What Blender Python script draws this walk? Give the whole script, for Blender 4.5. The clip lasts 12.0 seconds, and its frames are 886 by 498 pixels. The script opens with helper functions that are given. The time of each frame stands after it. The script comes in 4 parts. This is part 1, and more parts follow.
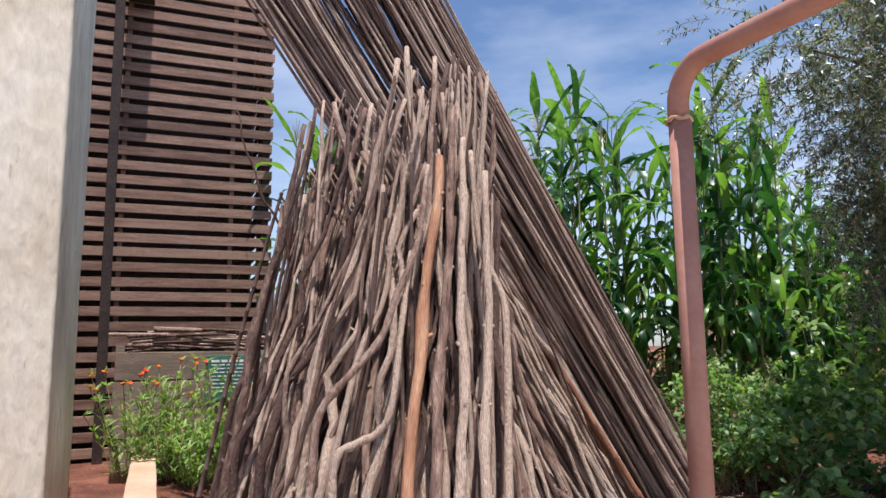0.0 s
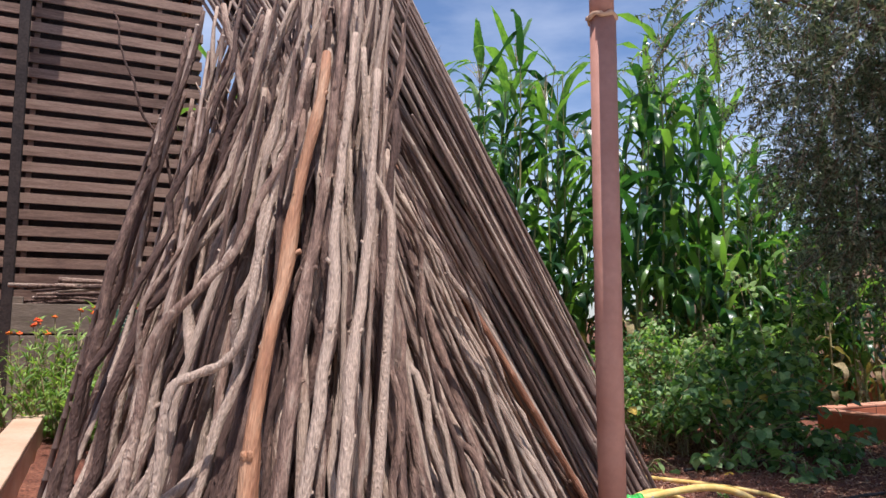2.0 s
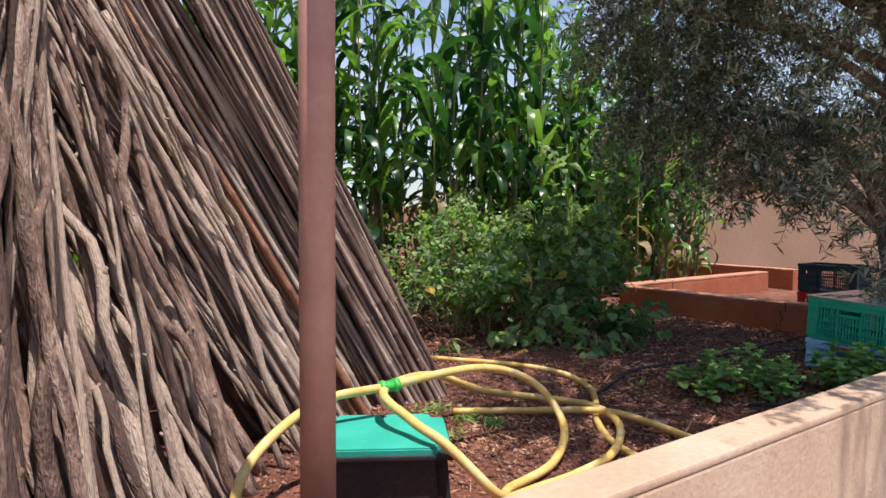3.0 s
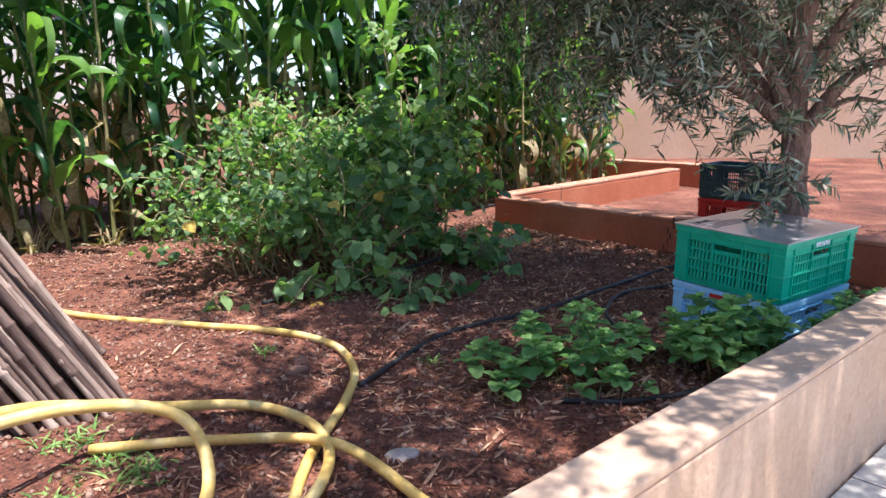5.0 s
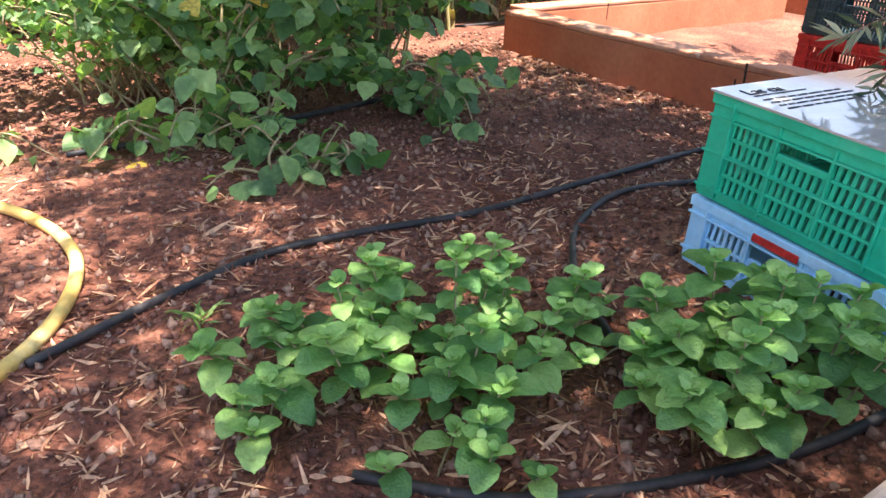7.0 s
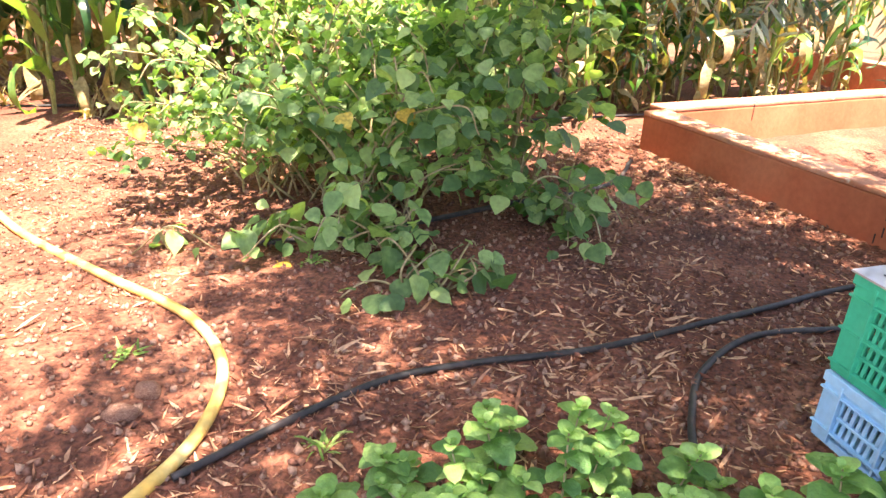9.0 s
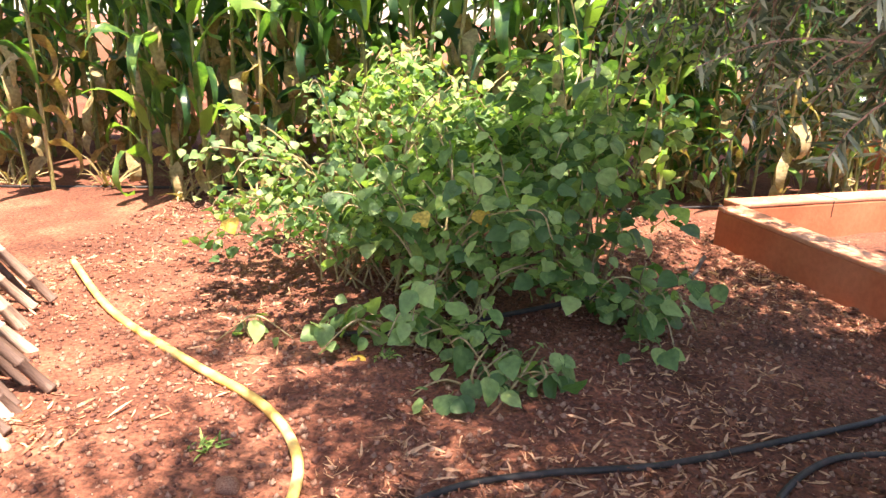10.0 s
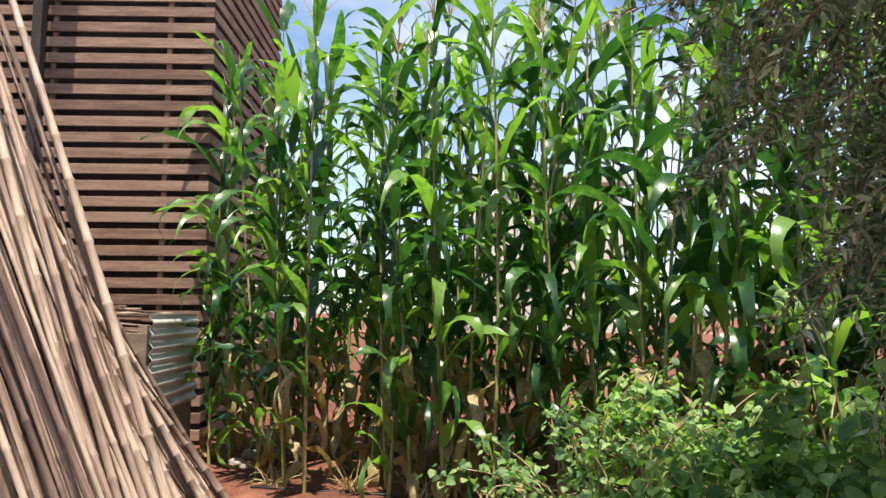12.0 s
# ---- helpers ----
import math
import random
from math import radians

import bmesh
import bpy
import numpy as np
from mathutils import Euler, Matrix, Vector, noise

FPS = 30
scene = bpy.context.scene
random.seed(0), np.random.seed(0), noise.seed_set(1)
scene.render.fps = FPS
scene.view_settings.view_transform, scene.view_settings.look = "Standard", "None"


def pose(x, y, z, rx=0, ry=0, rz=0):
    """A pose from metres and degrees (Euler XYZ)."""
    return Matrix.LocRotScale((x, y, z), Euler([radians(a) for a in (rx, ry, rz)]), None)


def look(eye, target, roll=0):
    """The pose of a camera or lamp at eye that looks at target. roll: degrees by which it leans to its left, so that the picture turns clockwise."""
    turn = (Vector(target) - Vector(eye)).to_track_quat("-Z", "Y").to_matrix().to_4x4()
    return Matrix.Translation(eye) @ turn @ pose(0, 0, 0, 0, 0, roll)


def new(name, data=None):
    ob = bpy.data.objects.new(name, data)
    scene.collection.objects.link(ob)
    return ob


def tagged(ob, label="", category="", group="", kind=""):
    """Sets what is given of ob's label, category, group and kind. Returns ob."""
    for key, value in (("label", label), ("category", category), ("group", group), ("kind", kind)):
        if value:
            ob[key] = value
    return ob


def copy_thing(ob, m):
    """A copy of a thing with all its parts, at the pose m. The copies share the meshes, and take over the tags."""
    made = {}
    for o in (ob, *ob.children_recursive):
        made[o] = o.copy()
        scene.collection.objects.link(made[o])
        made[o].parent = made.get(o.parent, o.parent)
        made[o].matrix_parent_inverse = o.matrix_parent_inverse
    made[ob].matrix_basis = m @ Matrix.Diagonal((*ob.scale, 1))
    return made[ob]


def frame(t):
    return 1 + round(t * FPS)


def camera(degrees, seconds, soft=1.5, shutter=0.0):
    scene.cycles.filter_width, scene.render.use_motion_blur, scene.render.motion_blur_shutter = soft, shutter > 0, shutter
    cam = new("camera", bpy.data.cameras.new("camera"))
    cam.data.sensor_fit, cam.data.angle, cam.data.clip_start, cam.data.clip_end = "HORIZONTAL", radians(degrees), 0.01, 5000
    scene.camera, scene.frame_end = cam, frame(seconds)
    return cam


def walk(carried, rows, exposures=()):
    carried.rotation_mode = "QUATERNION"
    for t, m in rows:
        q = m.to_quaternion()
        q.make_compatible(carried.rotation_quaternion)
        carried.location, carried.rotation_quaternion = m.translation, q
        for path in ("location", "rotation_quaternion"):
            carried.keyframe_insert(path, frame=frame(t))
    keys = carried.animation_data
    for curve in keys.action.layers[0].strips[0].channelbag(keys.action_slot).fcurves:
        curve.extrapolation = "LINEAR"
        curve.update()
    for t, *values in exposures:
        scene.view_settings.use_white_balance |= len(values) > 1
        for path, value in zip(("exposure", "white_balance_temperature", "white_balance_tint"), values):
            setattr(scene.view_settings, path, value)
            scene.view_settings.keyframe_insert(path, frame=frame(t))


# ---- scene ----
cam = camera(64.2, 12.0)
PATH = [
    (0, (0.542, 0.251, 1.405), (0.307, 2.218, 1.682), -0.8),
    (0.5, (0.556, 0.256, 1.399), (0.234, 2.198, 1.754), -0.7),
    (1, (0.614, 0.276, 1.305), (0.251, 2.208, 1.671), -0.4),
    (1.5, (0.709, 0.328, 1.21), (0.393, 2.28, 1.516), -0.1),
    (2, (0.772, 0.726, 1.222), (0.656, 2.712, 1.428), 0.1),
    (2.5, (0.92, 1.006, 1.131), (1.077, 2.997, 1.222), -0.2),
    (3, (1.273, 1.393, 1.093), (1.579, 3.367, 0.988), 0.3),
    (3.5, (1.584, 1.879, 1.077), (1.956, 3.823, 0.795), 0.3),
    (3.7, (1.729, 2.028, 1.087), (2.117, 3.968, 0.794), 0.1),
    (5.3, (2.829, 2.923, 1.168), (3.243, 4.824, 0.701), -1.3),
    (5.5, (2.983, 3.165, 1.137), (3.412, 5.055, 0.643), -0.1),
    (6, (3.436, 3.502, 1.033), (3.779, 5.407, 0.531), 0.3),
    (6.5, (3.596, 3.868, 0.955), (3.855, 5.732, 0.278), 1.1),
    (6.7, (3.659, 4.011, 0.956), (3.877, 5.839, 0.175), 1.3),
    (8.3, (3.668, 4.139, 1.185), (3.653, 5.815, 0.095), 2.4),
    (8.5, (3.678, 4.123, 1.21), (3.607, 5.835, 0.179), 2.1),
    (9, (3.658, 4.118, 1.252), (3.475, 5.946, 0.46), 1.8),
    (9.5, (3.66, 4.119, 1.252), (3.383, 5.969, 0.544), 1.8),
    (10, (3.627, 4.091, 1.392), (3.246, 5.957, 0.78), 1.6),
    (10.5, (3.535, 4.07, 1.527), (3.017, 5.987, 1.291), 1.6),
    (11, (3.521, 4.075, 1.526), (2.833, 5.953, 1.51), 1.6),
    (11.5, (3.502, 4.083, 1.551), (2.644, 5.887, 1.655), 1.2),
    (12, (3.495, 3.854, 1.6), (2.554, 5.609, 1.782), 0.4),
]
walk(cam, [(t, look(eye, target, roll)) for t, eye, target, roll in PATH],
     [(0, 0.4, 5850, 13), (1.5, 0.38, 5850, 14), (2.5, 0.4, 5800, 16), (3.7, 0.5, 6300, 12), (5.3, 1.35, 5500, 14), (6.5, 2.1, 5850, 12), (8.3, 2.6, 7250, 20), (9.0, 2.85, 7350, 20), (9.5, 2.75, 7300, 20),
      (10.0, 2.2, 7250, 20), (10.5, 1.7, 7200, 18), (11.0, 1.5, 6950, 15), (12, 1.0, 6450, 9)])

# ---- light ----
SUN_DIR = Vector((0.13, -0.20, 0.966)).normalized()
world = bpy.data.worlds.new("world")
scene.world = world
world.use_nodes = True
wn, wl = world.node_tree.nodes, world.node_tree.links
sky = wn.new("ShaderNodeTexSky")
sky.sky_type = "NISHITA"
sky.sun_disc = False
sky.sun_elevation = math.asin(SUN_DIR.z)
sky.sun_rotation = math.atan2(SUN_DIR.x, SUN_DIR.y)
sky.air_density, sky.dust_density, sky.ozone_density = 1.0, 0.6, 2.0
bg = wn["Background"]
bg.inputs["Strength"].default_value = 0.105
tc = wn.new("ShaderNodeTexCoord")
mp = wn.new("ShaderNodeMapping")
mp.inputs["Scale"].default_value = (1.0, 1.0, 3.2)
cl = wn.new("ShaderNodeTexNoise")
cl.inputs["Scale"].default_value, cl.inputs["Detail"].default_value, cl.inputs["Roughness"].default_value = 1.6, 8.0, 0.55
cr = wn.new("ShaderNodeValToRGB")
cr.color_ramp.elements[0].position, cr.color_ramp.elements[1].position = 0.46, 0.95
cm = wn.new("ShaderNodeMixRGB")
cm.inputs["Color2"].default_value = (8.0, 8.2, 8.6, 1)
wl.new(tc.outputs["Generated"], mp.inputs["Vector"])
wl.new(mp.outputs["Vector"], cl.inputs["Vector"])
wl.new(cl.outputs["Fac"], cr.inputs["Fac"])
wl.new(cr.outputs["Color"], cm.inputs["Fac"])
wl.new(sky.outputs["Color"], cm.inputs["Color1"])
wl.new(cm.outputs["Color"], bg.inputs["Color"])
sun = new("sun", bpy.data.lights.new("sun", "SUN"))
sun.data.energy, sun.data.angle, sun.data.color = 5.0, radians(0.55), (1.0, 0.92, 0.80)
sun.matrix_world = look((0, 0, 20), Vector((0, 0, 20)) - SUN_DIR)

# ---- materials ----


def material(name, colours, scale=4.0, detail=6.0, rough=0.8, bump=0.2, bump_scale=60.0, stretch=(1, 1, 1), vary=0.0,
             translucent=0.0, island=False, fine=0.35, coords="Object", sheen=0.4,
             fleck=None, fleck_scale=14.0, fleck_at=0.62):
    """A procedural surface: a colour ramp over coarse noise, fine grain over it, bump, and a difference from piece to piece."""
    m = bpy.data.materials.new(name)
    m.use_nodes = True
    n, l = m.node_tree.nodes, m.node_tree.links
    b = n["Principled BSDF"]
    b.inputs["Roughness"].default_value = rough
    b.inputs["Specular IOR Level"].default_value = sheen
    co = n.new("ShaderNodeTexCoord")
    ma = n.new("ShaderNodeMapping")
    ma.inputs["Scale"].default_value = stretch
    l.new(co.outputs[coords], ma.inputs["Vector"])
    rnd = None
    if vary:
        g = n.new("ShaderNodeNewGeometry" if island else "ShaderNodeObjectInfo")
        rnd = g.outputs["Random Per Island" if island else "Random"]
        sh = n.new("ShaderNodeVectorMath")
        sh.operation = "MULTIPLY_ADD"
        sh.inputs[1].default_value = (1, 1, 1)
        mu = n.new("ShaderNodeMath")
        mu.operation = "MULTIPLY"
        mu.inputs[1].default_value = 31.0
        l.new(rnd, mu.inputs[0])
        l.new(ma.outputs["Vector"], sh.inputs[0])
        l.new(mu.outputs[0], sh.inputs[2])
        vec = sh.outputs[0]
    else:
        vec = ma.outputs["Vector"]
    t1 = n.new("ShaderNodeTexNoise")
    t1.inputs["Scale"].default_value, t1.inputs["Detail"].default_value, t1.inputs["Roughness"].default_value = scale, detail, 0.6
    l.new(vec, t1.inputs["Vector"])
    ramp = n.new("ShaderNodeValToRGB")
    el = ramp.color_ramp.elements
    while len(el) < len(colours):
        el.new(0.5)
    for i, c in enumerate(colours):
        el[i].position = 0.3 + 0.4 * i / max(1, len(colours) - 1)
        el[i].color = (*c, 1)
    src = t1.outputs["Fac"]
    if vary:
        ad = n.new("ShaderNodeMath")
        ad.operation = "MULTIPLY_ADD"
        ad.inputs[1].default_value = vary
        l.new(rnd, ad.inputs[0])
        su = n.new("ShaderNodeMath")
        su.operation = "SUBTRACT"
        su.inputs[1].default_value = vary / 2
        l.new(t1.outputs["Fac"], su.inputs[0])
        l.new(su.outputs[0], ad.inputs[2])
        src = ad.outputs[0]
    l.new(src, ramp.inputs["Fac"])
    t2 = n.new("ShaderNodeTexNoise")
    t2.inputs["Scale"].default_value, t2.inputs["Detail"].default_value = bump_scale, 4.0
    l.new(vec, t2.inputs["Vector"])
    mr = n.new("ShaderNodeMapRange")
    mr.inputs["From Min"].default_value, mr.inputs["From Max"].default_value = 0.3, 0.7
    mr.inputs["To Min"].default_value, mr.inputs["To Max"].default_value = 1 - fine, 1 + fine
    l.new(t2.outputs["Fac"], mr.inputs["Value"])
    mx = n.new("ShaderNodeVectorMath")
    mx.operation = "SCALE"
    l.new(ramp.outputs["Color"], mx.inputs[0])
    l.new(mr.outputs["Result"], mx.inputs["Scale"])
    tint = mx.outputs[0]
    if fleck:
        t3 = n.new("ShaderNodeTexNoise")
        t3.inputs["Scale"].default_value, t3.inputs["Detail"].default_value, t3.inputs["Roughness"].default_value = fleck_scale, 5.0, 0.65
        l.new(vec, t3.inputs["Vector"])
        edge = n.new("ShaderNodeMapRange")
        edge.inputs["From Min"].default_value, edge.inputs["From Max"].default_value = fleck_at, fleck_at + 0.06
        l.new(t3.outputs["Fac"], edge.inputs["Value"])
        fm = n.new("ShaderNodeMixRGB")
        fm.inputs["Color2"].default_value = (*fleck, 1)
        l.new(edge.outputs["Result"], fm.inputs["Fac"])
        l.new(tint, fm.inputs["Color1"])
        tint = fm.outputs["Color"]
    l.new(tint, b.inputs["Base Color"])
    if bump:
        bp = n.new("ShaderNodeBump")
        bp.inputs["Strength"].default_value, bp.inputs["Distance"].default_value = bump, 0.02
        l.new(t2.outputs["Fac"], bp.inputs["Height"])
        l.new(bp.outputs["Normal"], b.inputs["Normal"])
    if translucent:
        tr = n.new("ShaderNodeBsdfTranslucent")
        br = n.new("ShaderNodeVectorMath")
        br.operation = "MULTIPLY"
        br.inputs[1].default_value = (1.5, 1.7, 0.6)
        l.new(mx.outputs[0], br.inputs[0])
        l.new(br.outputs[0], tr.inputs["Color"])
        ms = n.new("ShaderNodeMixShader")
        ms.inputs["Fac"].default_value = translucent
        l.new(b.outputs[0], ms.inputs[1])
        l.new(tr.outputs[0], ms.inputs[2])
        l.new(ms.outputs[0], n["Material Output"].inputs["Surface"])
    return m


SOIL = material("red_soil", [(0.075, 0.027, 0.016), (0.16, 0.056, 0.032), (0.29, 0.122, 0.072)], 1.6, 12, 0.95, 1.0, 55, fine=0.6, fleck=(0.34, 0.175, 0.11), fleck_scale=38.0, fleck_at=0.64)
CLOD = material("soil_clod", [(0.12, 0.05, 0.035), (0.2, 0.09, 0.06), (0.33, 0.2, 0.14)], 9, 4, 0.95, 0.5, 80, vary=0.5, island=True)
LITTER = material("dry_leaf", [(0.14, 0.048, 0.028), (0.33, 0.14, 0.078), (0.58, 0.345, 0.21)], 8, 3, 0.8, 0.1, 60, vary=0.9, island=True, translucent=0.12)
BARK = material("stick_bark", [(0.10, 0.055, 0.041), (0.27, 0.165, 0.12), (0.48, 0.35, 0.265)], 6, 9, 0.8, 0.8, 30, (6, 6, 1.5), vary=0.8, fine=0.3, fleck=(0.60, 0.47, 0.37), fleck_scale=3.4, fleck_at=0.67)
PEELED = material("peeled_stick", [(0.23, 0.095, 0.05), (0.37, 0.175, 0.09), (0.5, 0.30, 0.18)], 4, 8, 0.65, 0.5, 30, (6, 6, 0.8), vary=0.3, fine=0.25, fleck=(0.20, 0.10, 0.065), fleck_scale=2.2, fleck_at=0.64)
CANE = material("dry_cane", [(0.115, 0.07, 0.054), (0.25, 0.165, 0.125), (0.42, 0.31, 0.24)], 3.5, 7, 0.6, 0.25, 40, (8, 8, 0.5), vary=0.8, fine=0.25, fleck=(0.11, 0.065, 0.05), fleck_scale=2.6, fleck_at=0.66)
STRING = material("dark_tie", [(0.03, 0.025, 0.02), (0.06, 0.05, 0.04)], 20)
PLASTER = material("white_plaster", [(0.66, 0.56, 0.40), (0.80, 0.72, 0.56), (0.87, 0.81, 0.67)], 1.1, 10, 0.7, 0.8, 8, fine=0.10, stretch=(1.7, 1.7, 0.6), fleck=(0.55, 0.44, 0.29), fleck_scale=2.6, fleck_at=0.63)
RENDER_PINK = material("pink_render", [(0.5, 0.3, 0.2), (0.58, 0.37, 0.26), (0.64, 0.43, 0.32)], 1.6, 8, 0.85, 0.12, 30, fine=0.08)
TERRA = material("terracotta_render", [(0.36, 0.10, 0.045), (0.46, 0.14, 0.065), (0.53, 0.19, 0.095)], 1.5, 8, 0.85, 0.15, 30, fine=0.1)
TERRA_TOP = material("worn_terracotta_top", [(0.43, 0.16, 0.085), (0.50, 0.22, 0.13), (0.55, 0.29, 0.19)], 2.4, 10, 0.9, 0.3, 40, fine=0.12, fleck=(0.60, 0.47, 0.38), fleck_scale=9.0, fleck_at=0.6)
CAP = material("worn_render_top", [(0.47, 0.30, 0.195), (0.53, 0.355, 0.24), (0.58, 0.41, 0.295)], 2.2, 10, 0.9, 0.25, 40, fine=0.08, fleck=(0.40, 0.25, 0.16), fleck_scale=3.0, fleck_at=0.63)
PEACH = material("peach_render", [(0.60, 0.385, 0.235), (0.67, 0.455, 0.30), (0.72, 0.52, 0.36)], 0.7, 8, 0.9, 0.1, 20, fine=0.06)
FAR_WALL = material("faded_terracotta_render", [(0.40, 0.19, 0.115), (0.47, 0.25, 0.165), (0.53, 0.32, 0.22)], 0.9, 8, 0.9, 0.1, 20, fine=0.1)
PIPE = material("brown_paint", [(0.37, 0.17, 0.12), (0.41, 0.20, 0.145), (0.45, 0.23, 0.17)], 6, 5, 0.6, 0.05, 40, fine=0.06)
SLAT = material("slat_wood", [(0.15, 0.085, 0.06), (0.26, 0.155, 0.11), (0.36, 0.23, 0.165)], 3, 8, 0.8, 0.2, 30, (0.6, 6, 6), vary=0.35, fine=0.25)
# dark timber; also colours the box that imitates shade inside the tower
DARKWOOD_SHADE = material("dark_wood_and_shade", [(0.03, 0.02, 0.018), (0.06, 0.04, 0.032)], 4, 6, 0.85, 0.2, 40)
GREYWOOD = material("grey_board", [(0.16, 0.12, 0.09), (0.25, 0.19, 0.14), (0.33, 0.26, 0.2)], 3, 8, 0.9, 0.25, 30, (0.7, 5, 5), fine=0.25)
ZINC = material("corrugated_zinc", [(0.45, 0.44, 0.42), (0.6, 0.59, 0.57)], 2, 6, 0.4, 0.05, 40, fine=0.1)
HOSE = material("yellow_hose", [(0.6, 0.36, 0.08), (0.7, 0.47, 0.14), (0.76, 0.6, 0.28)], 7, 6, 0.5, 0.05, 60, fine=0.1)
BLACKPE = material("black_pipe", [(0.012, 0.012, 0.014), (0.03, 0.028, 0.028), (0.07, 0.05, 0.045)], 9, 6, 0.55, 0.1, 60, fine=0.2)
TEAL = material("teal_plastic", [(0.03, 0.33, 0.24), (0.04, 0.40, 0.29), (0.07, 0.45, 0.34)], 3, 5, 0.5, 0.05, 60, fine=0.06)
BLACKBOX = material("black_plastic", [(0.015, 0.013, 0.012), (0.035, 0.03, 0.027)], 5, 5, 0.6, 0.1, 60)
CRATE_G = material("green_crate_plastic", [(0.012, 0.33, 0.18), (0.02, 0.43, 0.25), (0.06, 0.48, 0.29)], 4, 6, 0.45, 0.05, 50, fine=0.08)
CRATE_B = material("blue_crate_plastic", [(0.25, 0.55, 0.78), (0.34, 0.63, 0.84), (0.46, 0.69, 0.83)], 4, 6, 0.5, 0.05, 50, fine=0.08)
CRATE_K = material("dark_crate_plastic", [(0.02, 0.05, 0.06), (0.04, 0.08, 0.09)], 4, 6, 0.5, 0.05, 50)
CRATE_R = material("red_crate_plastic", [(0.45, 0.02, 0.02), (0.55, 0.04, 0.03)], 4, 6, 0.5, 0.05, 50)
PANEL = material("grey_laminate", [(0.30, 0.28, 0.27), (0.36, 0.34, 0.33), (0.42, 0.39, 0.37)], 3, 6, 0.07, 0.004, 50, fine=0.04, sheen=0.9)
INK = material("dark_ink", [(0.05, 0.05, 0.055), (0.07, 0.07, 0.075)], 20)
WHITE = material("white_print", [(0.7, 0.72, 0.7), (0.8, 0.82, 0.8)], 20)
GREENTAP = material("green_fitting", [(0.05, 0.4, 0.06), (0.08, 0.48, 0.1)], 9, 3, 0.45)
CORN_LEAF = material("maize_leaf", [(0.026, 0.08, 0.03), (0.065, 0.155, 0.045), (0.17, 0.30, 0.07)], 3, 4, 0.3, 0.08, 40, (6, 6, 1), vary=0.8, translucent=0.42, fine=0.12, sheen=0.6)
CORN_DRY = material("dry_maize_leaf", [(0.2, 0.14, 0.06), (0.3, 0.23, 0.11), (0.42, 0.34, 0.2)], 4, 5, 0.8, 0.2, 40, vary=0.3, translucent=0.2)
CORN_STALK = material("maize_stalk", [(0.13, 0.15, 0.04), (0.24, 0.24, 0.08), (0.36, 0.3, 0.14)], 2.2, 5, 0.5, 0.1, 40, (3, 3, 0.8), vary=0.4)
TASSEL = material("maize_tassel", [(0.36, 0.27, 0.14), (0.5, 0.4, 0.22)], 9, vary=0.3)
BUSH_LEAF = material("bush_leaf", [(0.075, 0.155, 0.055), (0.15, 0.26, 0.09), (0.29, 0.41, 0.16)], 5, 5, 0.5, 0.2, 40, vary=0.7, translucent=0.4, fine=0.15)
BUSH_LEAF_I = material("bush_leaf_far", [(0.075, 0.155, 0.055), (0.16, 0.275, 0.095), (0.31, 0.43, 0.16)], 5, 5, 0.5, 0.2, 40, vary=0.8, translucent=0.42, fine=0.15, island=True)
MINT_YOUNG = material("young_mint_leaf", [(0.17, 0.33, 0.08), (0.26, 0.44, 0.12), (0.36, 0.54, 0.18)], 9, 5, 0.42, 0.35, 150, vary=0.5, translucent=0.3, fine=0.12)
YELLOW_LEAF = material("yellowed_leaf", [(0.5, 0.32, 0.05), (0.6, 0.45, 0.1)], 5, vary=0.3, translucent=0.3)
BUSH_STEM = material("bush_stem", [(0.2, 0.16, 0.07), (0.33, 0.26, 0.13), (0.4, 0.33, 0.2)], 8, 5, 0.8, 0.2)
MINT_LEAF = material("mint_leaf", [(0.085, 0.20, 0.055), (0.16, 0.31, 0.085), (0.28, 0.44, 0.13)], 9, 5, 0.42, 0.35, 150, vary=0.6, translucent=0.3, fine=0.12)
OLIVE_LEAF = material("olive_leaf", [(0.055, 0.085, 0.05), (0.115, 0.15, 0.095), (0.32, 0.35, 0.27)], 5, 3, 0.34, 0.05, 40, vary=1.0, translucent=0.22, island=True, fine=0.1, sheen=0.7)
OLIVE_BARK = material("olive_bark", [(0.14, 0.085, 0.065), (0.25, 0.15, 0.115), (0.36, 0.22, 0.17)], 5, 8, 0.95, 0.7, 22, (5, 5, 1), fine=0.35)
FLOWER = material("orange_flower", [(0.75, 0.09, 0.02), (0.8, 0.2, 0.03)], 30, vary=0.6)
HERB_LEAF = material("herb_leaf", [(0.12, 0.21, 0.05), (0.22, 0.34, 0.09), (0.36, 0.47, 0.16)], 6, vary=0.7, translucent=0.35, island=True)
STONE = material("pale_stone", [(0.28, 0.22, 0.18), (0.42, 0.36, 0.31)], 9, 6, 0.9, 0.3, 40, vary=0.4)
SIGNGREEN = material("sign_board", [(0.05, 0.16, 0.11), (0.07, 0.2, 0.14)], 6, 4, 0.4)
CREAM = material("cream_render", [(0.6, 0.55, 0.46), (0.7, 0.65, 0.56)], 0.5, 6, 0.9)

# ---- mesh helpers ----
rng = random.Random(7)
# pale so that the added slabs throw light back at walls and sticks
BOUNCE_PAVING = material("pale_bounce_paving", [(0.42, 0.37, 0.31), (0.5, 0.45, 0.38), (0.57, 0.52, 0.45)], 1.2, 8, 0.9, 0.2, 40, fine=0.12)
U = Vector((0.874, 0.486, 0.0))
V = Vector((-0.486, 0.874, 0.0))
GARDEN = math.degrees(math.atan2(U.y, U.x))


